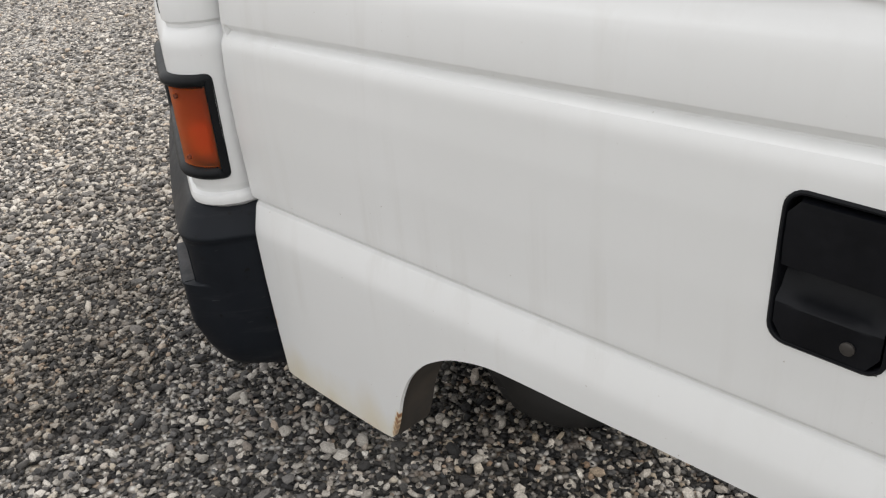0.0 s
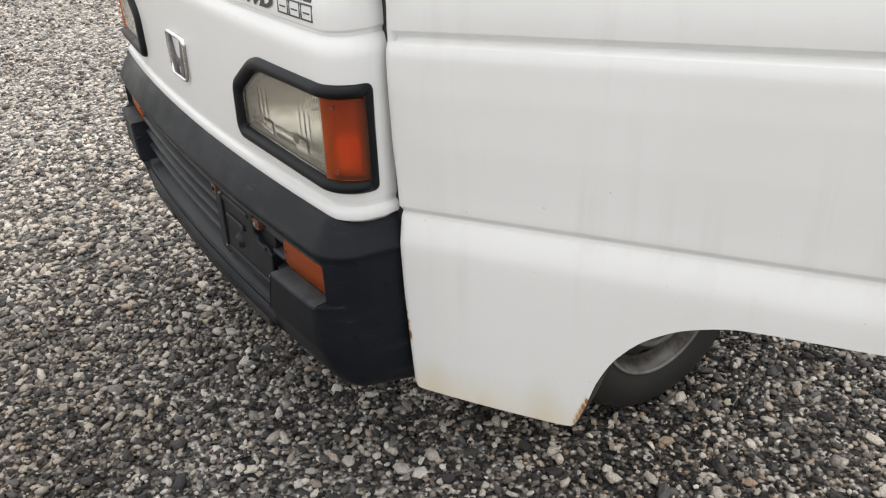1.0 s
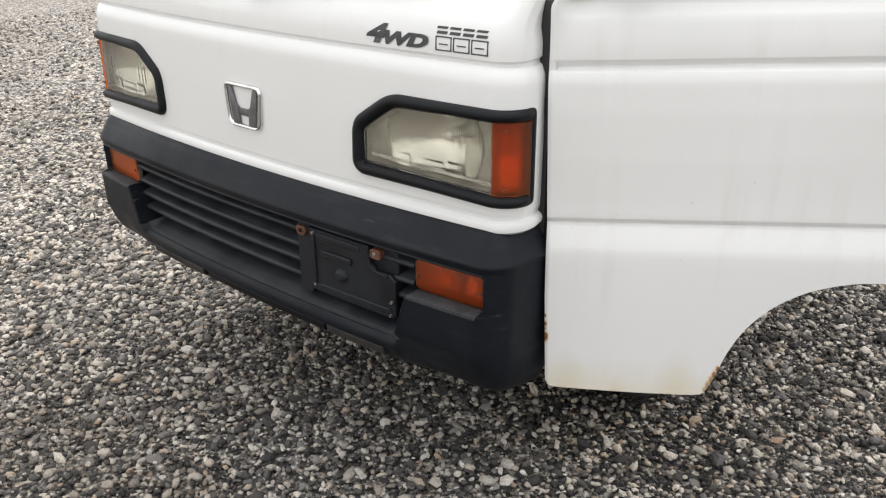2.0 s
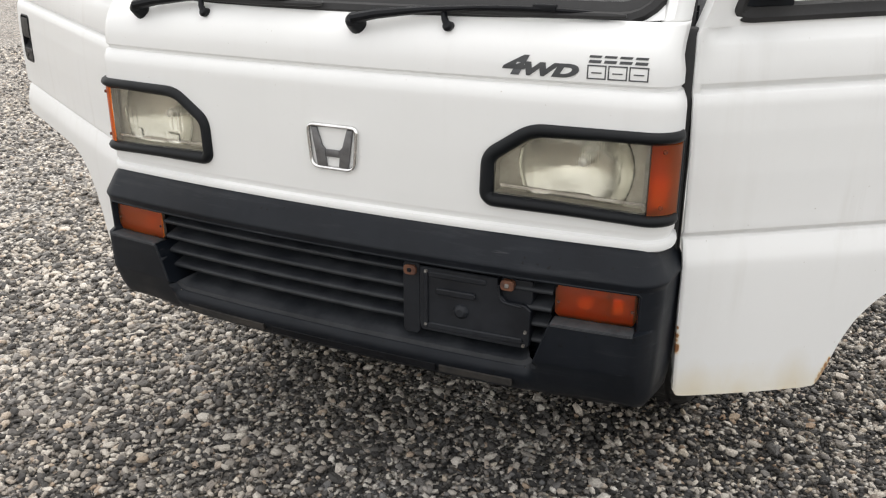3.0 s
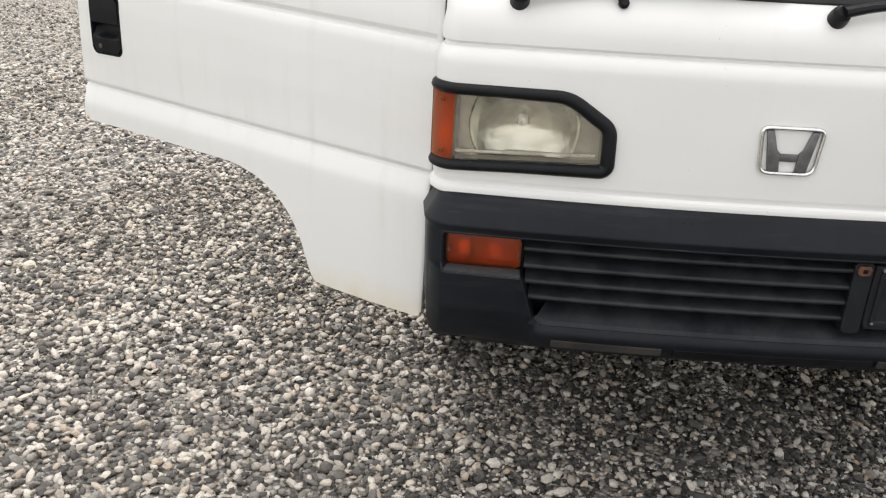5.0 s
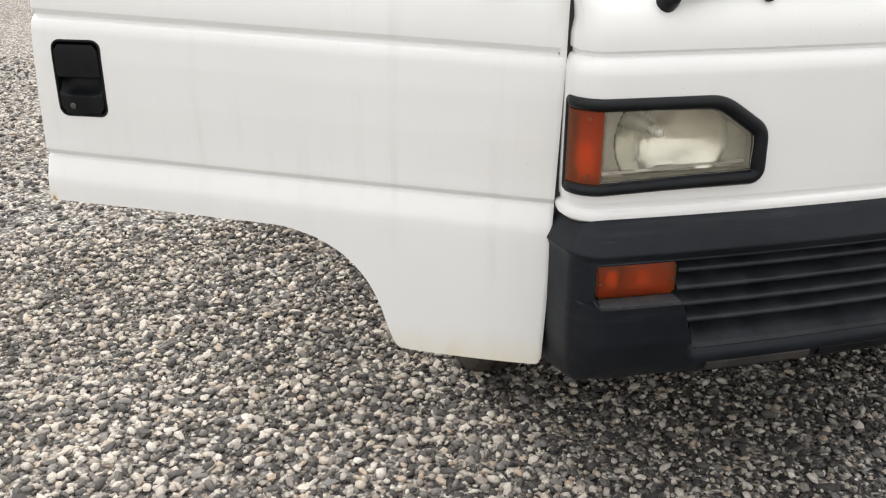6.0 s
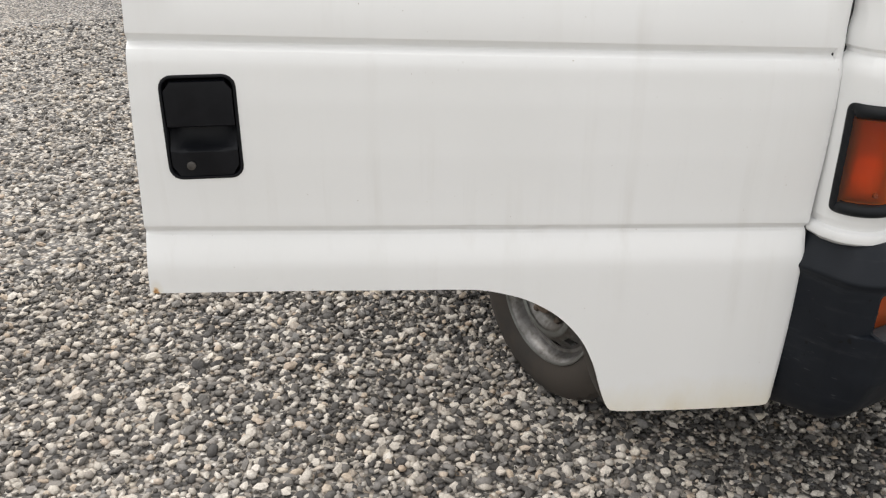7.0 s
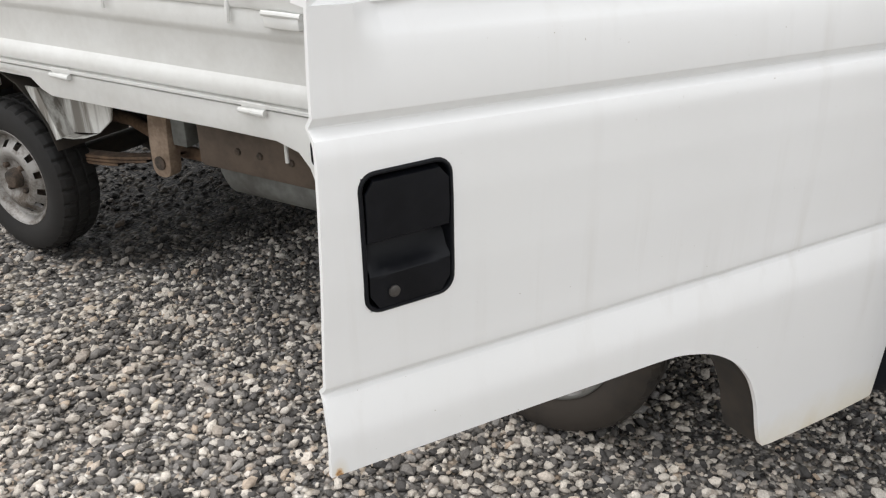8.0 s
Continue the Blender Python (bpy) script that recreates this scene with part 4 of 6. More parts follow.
def build_cab():
    for s in (1, -1):
        rows = []
        for t in (0.0, 0.004, 0.008, 0.014, 0.022, 0.035, 0.055, 0.10, 0.20, 0.30, 0.40, 0.50, 0.61):
            lean = RAKE[0] * t + 0.009 * (1 - math.exp(-t / 0.024))
            row = []
            for u in (0.634, 0.643, 0.652, 0.660, 0.668, 0.675, 0.681, 0.6855, 0.6885, 0.700, 0.712, 0.730):
                p = face(s * u, 1.102, interp(1.102, NOSE))
                row.append(p + Vector((lean + (0.012 if u < 0.64 else 0.0), -s * 0.013 * t, RAKE[1] * t)))
            rows.append(row)
        foot = bmesh.new()
        ys, ss = np.linspace(0.50, 0.656, 40), np.linspace(-0.006, 0.13, 36)
        pts = {}
        for i, y in enumerate(ys):
            for j, t in enumerate(ss):
                if not inside(SEAL_IN, y, t):
                    far = 0.0 if inside(SEAL_OUT, y, t) else nearest_on(SEAL_OUT, y, t)[1]
                    pts[i, j] = foot.verts.new(screen(s * y, t, 0.003 + 0.012 * min(1.0, far / 0.03)))
        for i in range(39):
            for j in range(35):
                four = [(i, j), (i + 1, j), (i + 1, j + 1), (i, j + 1)]
                if all(k in pts for k in four):
                    foot.faces.new([pts[k] for k in four])
        bmesh.ops.delete(foot, geom=[w for w in foot.verts if not w.link_faces], context="VERTS")
        part("pillar_foot", foot, white, truck)
        loft("pillar", rows, white, "white windscreen pillar", 0.004)
        jamb = bmesh.new()
        box(jamb, 0.155, 0.230, s * 0.60, s * 0.660, 0.36, 1.11, 0.010)
        part("hinge_post", jamb, black_dark, truck, "dark shut-face of the door opening")
        shut = bmesh.new()
        box(shut, 0.120, 0.152, min(s * 0.58, s * 0.694), max(s * 0.58, s * 0.694), 0.37, 1.09, 0.006)
        part("door_shut", shut, rubber, truck, "black rubber edged door shut")
        strip = bmesh.new()
        tube(strip, [(0.140, s * 0.672, 0.40), (0.138, s * 0.672, 0.70), (0.138, s * 0.672, 1.02), (0.165, s * 0.668, 1.12), (0.29, s * 0.662, 1.40)], 0.009, 8)
        part("weather_strip", strip, rubber, truck)
        for z in (0.52, 0.90):
            hinge = bmesh.new()
            box(hinge, 0.105, 0.185, s * 0.655 if s > 0 else -0.685, s * 0.685 if s > 0 else -0.655, z - 0.03, z + 0.03, 0.006)
            part("door_hinge", hinge, black_dark, truck)
        rear = bmesh.new()
        prism(rear, [(1.19, 0.58), (1.30, 0.58), (1.30, 1.60), (1.26, 1.67), (1.17, 1.67)], s * 0.630, s * 0.690, 0.012)
        part("rear_post", rear, white, truck)
        rail = bmesh.new()
        tube(rail, [(0.36, s * 0.645, 1.665), (0.5, s * 0.640, 1.69), (0.9, s * 0.640, 1.70), (1.24, s * 0.645, 1.68)], 0.026, 10)
        part("roof_rail", rail, white, truck)
        sill = bmesh.new()
        prism(sill, [(0.16, 0.36), (0.40, 0.36), (0.47, 0.50), (0.56, 0.575), (0.78, 0.60), (1.28, 0.60), (1.28, 0.68), (0.16, 0.68)], s * 0.56, s * 0.655, 0.010)
        part("sill", sill, white_dull, truck, "white painted sill with the front wheel arch")
        arch = bmesh.new()
        ring = []
        for k in range(13):
            a = radians(12 + 156 * k / 12)
            c = Vector((0.80 + 0.335 * math.cos(a), 0, 0.265 + 0.325 * math.sin(a)))
            ring.append([arch.verts.new(c + Vector((0, s * 0.655, 0))), arch.verts.new(c + Vector((0, s * 0.38, 0)))])
        for a, b in zip(ring, ring[1:]):
            arch.faces.new((a[0], a[1], b[1], b[0]))
        thicken(arch, (0, 0, 0.006))
        part("wheel_housing", arch, frame_mat, truck)
        # panel added behind the front wheel to block light
        liner = bmesh.new()
        prism(liner, [(0.44, 0.25), (1.14, 0.25), (1.14, 0.58), (0.44, 0.58)], s * 0.400, s * 0.385, 0.004)
        part("fender_light_block", liner, frame_mat, truck, "added dark wing panel that blocks light behind the front wheel")
    roof_rows = []
    for i in range(15):
        t = i / 14
        x = 0.335 + 0.955 * t
        lift = 0.075 * math.sin(math.pi * min(1.0, max(0.0, 0.06 + 0.88 * t))) ** 0.5
        roof_rows.append([Vector((x, y, 1.662 + lift * (1 - (abs(y) / 0.66) ** 4) ** 0.5 if abs(y) < 0.66 else 1.662)) for y in np.linspace(-0.66, 0.66, 25)])
    loft("roof", roof_rows, white, "white cab roof", 0.02)
    back = bmesh.new()
    for x0, x1, y0, y1, z0, z1 in ((1.255, 1.285, -0.63, 0.63, 0.58, 1.12), (1.255, 1.285, -0.63, 0.63, 1.52, 1.672), (1.255, 1.285, -0.63, -0.52, 1.12, 1.52), (1.255, 1.285, 0.52, 0.63, 1.12, 1.52)):
        box(back, x0, x1, y0, y1, z0, z1)
    part("cab_back", back, white_dull, truck)
    pane = part("rear_window", boxed(1.266, 1.271, -0.52, 0.52, 1.12, 1.52), pane_glass, truck)
    pane.visible_shadow = False
    part("cab_floor", boxed(0.06, 1.255, -0.56, 0.56, 0.40, 0.44, 0.006), frame_mat, truck)
    part("engine_cover", boxed(0.56, 1.25, -0.55, 0.55, 0.44, 0.70, 0.03), trim_grey, truck)
    part("headlining", boxed(0.36, 1.25, -0.60, 0.60, 1.648, 1.658), trim_grey, truck)
    dash = bmesh.new()
    prism(dash, [(0.12, 0.70), (0.30, 0.70), (0.37, 0.86), (0.40, 1.04), (0.37, 1.085), (0.24, 1.10), (0.115, 1.085), (0.08, 1.06)], -0.60, 0.60, 0.012)
    part("dashboard", dash, trim_grey, truck, "pale grey plastic dashboard")
    firewall = boxed(0.100, 0.115, -0.60, 0.60, 0.42, 1.06)
    part("firewall", firewall, frame_mat, truck)
    for y in (0.32, -0.32):
        seat = bmesh.new()
        box(seat, 0.68, 1.12, y - 0.24, y + 0.24, 0.70, 0.82, 0.04, seg=3)
        ob = part("seat", seat, seat_mat, truck, "grey cloth cab seat")
        b = bmesh.new()
        box(b, 0.0, 0.10, y - 0.23, y + 0.23, 0.0, 0.55, 0.04, m=Matrix.Translation((1.08, 0, 0.79)) @ Matrix.Rotation(radians(10), 4, "Y"), seg=3)
        part("backrest", b, seat_mat, ob)
        h = bmesh.new()
        box(h, 1.17, 1.245, y - 0.13, y + 0.13, 1.36, 1.53, 0.03, seg=3)
        part("headrest", h, seat_mat, ob)
    wheel = bmesh.new()
    c, ax, up = Vector((0.50, 0.33, 1.11)), Vector((0, 1, 0)), Vector((0.72, 0, 0.69))
    pts = [c + 0.185 * (math.cos(2 * math.pi * k / 32) * ax + math.sin(2 * math.pi * k / 32) * up) for k in range(33)]
    tube(wheel, pts, 0.014, 10, cap=False)
    sw = part("steering_wheel", wheel, black_dark, truck)
    spokes = bmesh.new()
    for k in (20, 90, 160, 270):
        a = radians(k)
        tube(spokes, [c - Vector((0.03, 0, -0.03)) * 0.5, c + 0.18 * (math.cos(a) * ax + math.sin(a) * up)], 0.011, 8)
    tube(spokes, [c, c + Vector((-0.14, 0, -0.16))], [0.045, 0.03], 12)
    part("spokes", spokes, black_dark, sw)


build_cab()

# ---------------------------------------------------------------- truck: bumper
BUMP = [(0.701, -0.012), (0.694, 0.006), (0.683, 0.015), (0.651, 0.033), (0.640, 0.0388), (0.6365, 0.0402), (0.6335, 0.0400), (0.630, 0.0380), (0.622, 0.0352), (0.60, 0.0345), (0.53, 0.033), (0.45, 0.031), (0.40, 0.027), (0.37, 0.021), (0.352, 0.010), (0.343, -0.006), (0.340, -0.05)]


def bumper_plan(p):
    """Place and outward direction on the bumper's plan line: a shallow bow, tight corners, then straight back along the sides."""
    s, a = (1 if p >= 0 else -1), abs(p)
    q = min(a, 0.642)
    x, y, phi = -0.051 + 0.078 * q * q, q, math.atan(0.156 * q)
    rest = a - q
    if rest > 0:
        r, phi0 = 0.060, phi
        cx, cy = x + r * math.cos(phi0), y - r * math.sin(phi0)
        phi = min(phi0 + rest / r, radians(85))
        x, y = cx - r * math.cos(phi), cy + r * math.sin(phi)
        rest -= (phi - phi0) * r
        x, y = x + max(0.0, rest) * math.sin(phi), y + max(0.0, rest) * math.cos(phi)
    return Vector((x, s * y, 0)), Vector((-math.cos(phi), s * math.sin(phi), 0))


def nose_normal(y):
    return bumper_plan(y)[1]


def skirt(y, z, extra=0.0):
    """A point of the bumper's face at a distance along its plan line; extra: further out."""
    p, n = bumper_plan(y)
    return p + Vector((0, 0, z)) + n * (interp(z, sorted(BUMP)) - 0.034 + extra)


# the grille and the turn signals share one opening
OPENING = resample(rounded([(0.660, 0.6165, 0.006), (-0.660, 0.6165, 0.006), (-0.660, 0.5405, 0.006), (-0.496, 0.5405, 0.002), (-0.458, 0.426, 0.03), (0.458, 0.426, 0.03), (0.496, 0.5405, 0.002), (0.660, 0.5405, 0.006)]), 420)


def block_edge(z):
    """Where the proud block under each turn signal begins, out from the middle."""
    return 0.458 + 0.038 * min(1.0, max(0.0, (z - 0.426) / 0.1145))


def step_out(y, z):
    """How far the bumper stands forward of its plain profile: the blocks under the turn signals and the rolled lower lip."""
    y = abs(y)
    edge = block_edge(z)
    if edge - 0.0015 < y < 0.70 and 0.385 < z < 0.5415:
        return 0.020 * min(1.0, (z - 0.385) / 0.07) * min(1.0, (0.70 - y) / 0.035)
    if y < edge - 0.0015 and 0.360 < z < 0.428:
        return 0.012 * math.sin(math.pi * min(1.0, (0.428 - z) / 0.056) ** 0.8)
    return 0.0


def build_bumper():
    corner = np.r_[np.linspace(0.60, 0.74, 30), [0.77, 0.80, 0.83]]
    ys = np.unique(np.r_[-corner, np.linspace(-0.60, 0.60, 151), corner, [-0.660, 0.660, -0.496, 0.496]].round(5))
    zs = np.unique(np.r_[[z for z, _ in BUMP], np.arange(0.41, 0.625, 0.0075), [0.5405, 0.5368, 0.6165, 0.5425]].round(5))
    U, V = np.meshgrid(ys, zs)

    def place(y, z):
        p = skirt(y, z) - Vector((step_out(y, z), 0, 0))
        if z < 0.405:  # the lower edge rises towards the corners and falls again along the sides
            p.z += interp(abs(y), [(0.40, 0.010), (0.58, 0.024), (0.66, 0.021), (0.74, 0.003), (0.83, -0.012)]) * (0.405 - z) / 0.065
        return p

    bm = sheet(U, V, place, [OPENING])
    ob = part("bumper", bm, black_plastic, truck, "weathered black plastic front bumper with a slatted grille", sharp=0.9)
    back = bmesh.new()
    grid = [[back.verts.new(skirt(y, z, -0.062)) for z in (0.41, 0.62)] for y in np.linspace(-0.52, 0.52, 41)]
    for a, b in zip(grid, grid[1:]):
        back.faces.new((a[0], a[1], b[1], b[0]))
    thicken(back, (0.01, 0, 0))
    part("grille_back", back, black_plastic, ob)
    # the opening's rim: a narrow rolled edge and a deep wall
    rim = bmesh.new()
    rows = []
    for (y, z), (yo, zo) in zip(OPENING, inset(OPENING, -0.005)):
        out = Vector((step_out(y, z), 0, 0))
        rows.append([rim.verts.new(p) for p in (skirt(yo, zo, -0.0004) - out, skirt(0.5 * (y + yo), 0.5 * (z + zo), 0.0012) - out, skirt(y, z, -0.0005) - out, skirt(y, z, -0.004) - out, skirt(y, z, -0.056))])
    for p, q in zip(rows, rows[1:] + rows[:1]):
        for k in range(4):
            rim.faces.new((p[k], p[k + 1], q[k + 1], q[k]))
    part("opening_rim", rim, black_plastic, ob, sharp=1.0)
    for z, half in ((0.595, 0.493), (0.557, 0.491), (0.522, 0.486), (0.486, 0.476)):
        sl = bmesh.new()
        rows = []
        for y in np.linspace(-half, half, 61):
            p = [skirt(y, z + dz, e) for dz, e in ((0.0130, -0.060), (0.0012, -0.0190), (-0.0012, -0.0150), (-0.0042, -0.0138), (-0.0085, -0.0150), (-0.0095, -0.0180), (-0.0020, -0.060))]
            rows.append([sl.verts.new(q) for q in p])
        for a, b in zip(rows, rows[1:]):
            for k in range(len(a)):
                sl.faces.new((a[k], a[(k + 1) % len(a)], b[(k + 1) % len(a)], b[k]))
        sl.faces.new(rows[0]), sl.faces.new(rows[-1][::-1])
        part("slat", sl, grille_mat, ob, sharp=1.0)
    sill = bmesh.new()
    low = [(p, q) for p, q in zip(OPENING, inset(OPENING, 0.032)) if p[1] < 0.445]
    start = max(range(len(low)), key=lambda k: abs(low[k][0][0] - low[k - 1][0][0]) + abs(low[k][0][1] - low[k - 1][0][1]))
    rows = [[sill.verts.new(skirt(p[0], p[1], -0.0005)), sill.verts.new(skirt(p[0] * 0.7 + q[0] * 0.3, p[1] * 0.7 + q[1] * 0.3, -0.004)), sill.verts.new(skirt(q[0], q[1], -0.054))] for p, q in low[start:] + low[:start]]
    for a, b in zip(rows, rows[1:]):
        for k in range(2):
            sill.faces.new((a[k], a[k + 1], b[k + 1], b[k]))
    part("grille_sill", sill, grille_mat, ob)
    for s in (1, -1):
        lens = bmesh.new()
        n = resample(rounded_rect(0.498, 0.6580, 0.5435, 0.6145, 0.011, 5), 48)
        g = []
        for y in np.linspace(0.4985, 0.6575, 24):
            lo, hi = span(n, y) or (0.56, 0.60)
            g.append([lens.verts.new(skirt(s * y, z, -0.0125 - 0.004 * abs((z - 0.579) / 0.035) ** 6)) for z in np.linspace(lo, hi, 7)])
        for a, b in zip(g, g[1:]):
            for k in range(6):
                lens.faces.new((a[k], a[k + 1], b[k + 1], b[k]))
        thicken(lens, (0.0025, 0, 0))
        lamp_body = bmesh.new()
        g = [[lamp_body.verts.new(skirt(s * y, z, -0.0405)) for z in np.linspace(0.539, 0.6185, 6)] for y in np.linspace(0.493, 0.668, 24)]
        for a, b in zip(g, g[1:]):
            for k in range(5):
                lamp_body.faces.new((a[k], a[k + 1], b[k + 1], b[k]))
        lamp = part("turn_signal", lamp_body, black_dark, truck, "amber turn signal set into the bumper")
        for name, ya, yb, spot in (("turn_reflector", 0.501, 0.600, 0.5545), ("position_reflector", 0.602, 0.653, 0.6140)):
            refl = bmesh.new()
            g = []
            for y in np.linspace(ya, yb, 25):
                row = []
                for z in np.linspace(0.546, 0.6125, 15):
                    near = math.exp(-(((y - spot) / 0.013) ** 2 + ((z - 0.575) / 0.011) ** 2) ** 2)
                    wall = max(abs((y - (ya + yb) / 2) / ((yb - ya) / 2)) ** 8, abs((z - 0.579) / 0.0335) ** 8)
                    row.append(refl.verts.new(skirt(s * y, z, -0.0380 + 0.0050 * near + 0.0195 * min(1.0, wall))))
                g.append(row)
            for p, q in zip(g, g[1:]):
                for k in range(14):
                    refl.faces.new((p[k], p[k + 1], q[k + 1], q[k]))
            part(name, refl, lamp_soft, lamp)
            cup = bmesh.new()
            c, n = skirt(s * spot, 0.575, -0.0335), nose_normal(s * spot)
            tube(cup, [c, c + n * 0.001, c + n * 0.0025], [0.0160, 0.0130, 0.004], 18)
            part("bulb", cup, lamp_glow if name == "position_reflector" else lamp_cup, lamp)
        ln = part("lens", lens, amber_red, lamp, "amber lens")
        ln.visible_shadow = False
        ledge = bmesh.new()
        g = [[ledge.verts.new(skirt(s * y, z, e) - Vector((w * step_out(y, 0.5405), 0, 0))) for z, e, w in ((0.5365, 0.0012, 1.0), (0.5398, 0.0004, 1.0), (0.5418, -0.002, 0.9), (0.5428, -0.016, 0.0))] for y in np.linspace(0.499, 0.657, 20)]
        for a, b in zip(g, g[1:]):
            for k in range(3):
                ledge.faces.new((a[k], a[k + 1], b[k + 1], b[k]))
        part("signal_ledge", ledge, ledge_mat, ob, "dusty ledge under the turn signal, light on it put into its grey")
        for y in (0.505, 0.648):
            sc = bmesh.new()
            p = skirt(s * y, 0.576, -0.0140)
            tube(sc, [p, p + nose_normal(s * y) * 0.0025], [0.0035, 0.003], 10)
            part("screw", sc, clip_mat, lamp)
    return ob


bumper = build_bumper()


def bumper_slab(name, y0, y1, z0, z1, e0, e1, mat, parent, label="", bevel=0.002, outline=None):
    """A plate that follows the bumper's curve between two distances out."""
    bm = bmesh.new()
    pts = outline or rounded_rect(y0, y1, z0, z1, min(0.008, (y1 - y0) / 3, (z1 - z0) / 3), 3)
    front = [bm.verts.new(skirt(y, 0.53, e1 - 0.003)) for y, z in inset(resample(pts, 40), bevel)]
    mid = [bm.verts.new(skirt(y, 0.53, e1 - 0.003 - bevel)) for y, z in resample(pts, 40)]
    rear = [bm.verts.new(skirt(y, 0.53, e0 - 0.003)) for y, z in resample(pts, 40)]
    for vs, q in ((front, inset(resample(pts, 40), bevel)), (mid, resample(pts, 40)), (rear, resample(pts, 40))):
        for v, (y, z) in zip(vs, q):
            v.co.z = z
    n = len(front)
    bm.faces.new(front)
    for a, b in ((front, mid), (mid, rear)):
        for k in range(n):
            bm.faces.new((a[k], a[(k + 1) % n], b[(k + 1) % n], b[k]))
    bm.faces.new(rear[::-1])
    return part(name, bm, mat, parent, label)


def build_plate_holder():
    """The bare black carrier for a missing number plate, with clips, ribs and screws."""
    bumper_slab("carrier_side", -0.212, -0.172, 0.452, 0.612, -0.05, -0.006, carrier_mat, bumper)
    holder = bumper_slab("plate_carrier", -0.452, -0.212, 0.470, 0.608, -0.05, -0.002, carrier_mat, truck, "bare black number plate carrier",
                         outline=[(-0.212, 0.608), (-0.212, 0.466), (-0.452, 0.464), (-0.452, 0.552), (-0.440, 0.558), (-0.400, 0.560), (-0.385, 0.575), (-0.382, 0.608)][::-1])
    bumper_slab("carrier_corner", -0.452, -0.384, 0.556, 0.608, -0.05, -0.013, carrier_mat, bumper)
    ridge = bmesh.new()
    curve = chaikin([(-0.385, 0.606), (-0.385, 0.578), (-0.390, 0.561), (-0.407, 0.557), (-0.448, 0.553)], 2, closed=False)
    pts = []
    for y, z in curve:
        q = skirt(y, 0.53, -0.0045)
        q.z = z
        pts.append(q)
    tube(ridge, pts, 0.0032, 8)
    part("ridge", ridge, carrier_mat, holder, "raised curved edge")
    bumper_slab("rib", -0.337, -0.250, 0.553, 0.566, -0.004, 0.003, carrier_mat, holder)
    bumper_slab("rib", -0.360, -0.232, 0.588, 0.600, -0.004, 0.001, carrier_mat, holder)
    bumper_slab("rib", -0.440, -0.228, 0.474, 0.486, -0.004, 0.001, carrier_mat, holder)
    bumper_slab("rib", -0.232, -0.224, 0.474, 0.600, -0.004, 0.003, carrier_mat, holder)
    boss = bmesh.new()
    p = skirt(-0.305, 0.525, -0.006)
    p.z = 0.522
    d = nose_normal(-0.305)
    tube(boss, [p, p + d * 0.006, p + d * 0.010], [0.017, 0.014, 0.008], 8)
    part("boss", boss, carrier_mat, holder)
    for y, z in ((-0.228, 0.600), (-0.228, 0.482), (-0.443, 0.502), (-0.440, 0.472)):
        q = skirt(y, 0.53, -0.004)
        q.z = z
        sc = bmesh.new()
        tube(sc, [q, q + nose_normal(y) * 0.005], [0.0038, 0.003], 8)
        part("screw", sc, steel, holder)
    for y in (-0.190, -0.402):
        bumper_slab("plate_clip", y - 0.014, y + 0.014, 0.585, 0.606, -0.02, 0.001, clip_mat, holder, "rusty orange plate clip", bevel=0.0015)
        bumper_slab("bolt", y - 0.0045, y + 0.0045, 0.5915, 0.6005, -0.001, 0.0035, steel if y < -0.3 else black_dark, holder, bevel=0.001)


build_plate_holder()


def build_lower_lip():
    for y0, y1, mat, e in ((0.19, 0.42, mud_strip, 0.0125), (-0.25, 0.165, black_dark, 0.0105), (-0.42, -0.26, mud_strip, 0.0125)):
        bm = bmesh.new()
        g = [[bm.verts.new(skirt(y, z, e * k)) for z, k in ((0.3765, 0.5), (0.379, 1.0), (0.394, 1.0), (0.3965, 0.7))] for y in np.linspace(y0, y1, 24)]
        for a, b in zip(g, g[1:]):
            for k in range(3):
                bm.faces.new((a[k], a[k + 1], b[k + 1], b[k]))
        thicken(bm, (0.006, 0, 0))
        part("lower_strip", bm, mat, bumper)
    under = bmesh.new()
    g = [[under.verts.new(Vector((0.02 + bow(y) + dx, y, z))) for dx, z in ((0.0, 0.345), (0.02, 0.325), (0.10, 0.32))] for y in np.linspace(-0.60, 0.60, 31)]
    for a, b in zip(g, g[1:]):
        for k in range(2):
            under.faces.new((a[k], a[k + 1], b[k + 1], b[k]))
    thicken(under, (0.0, 0, 0.008))
    part("under_panel", under, black_dark, truck)


build_lower_lip()

# ---------------------------------------------------------------- truck: doors
SKIN = [(0.33, -0.0050), (0.36, -0.0036), (0.45, 0.0), (0.55, 0.0030), (0.62, 0.0046), (0.636, 0.0046), (0.646, 0.0040), (0.654, 0.0022), (0.6855, -0.0058), (0.691, -0.0085), (0.695, -0.0128), (0.697, -0.0130), (0.7065, -0.0036), (0.708, -0.0027), (0.7105, -0.0024), (0.74, -0.0022),
        (0.82, 0.0005), (0.90, 0.0), (0.952, -0.003), (0.963, -0.005), (0.970, -0.0085), (0.9745, -0.0145), (0.9785, -0.0200), (0.9805, -0.0202), (0.9895, -0.0114), (0.9910, -0.0106), (0.9935, -0.0104), (1.02, -0.0125), (1.045, -0.016), (1.056, -0.0185), (1.062, -0.021), (1.076, -0.032), (1.082, -0.035), (1.090, -0.037)]
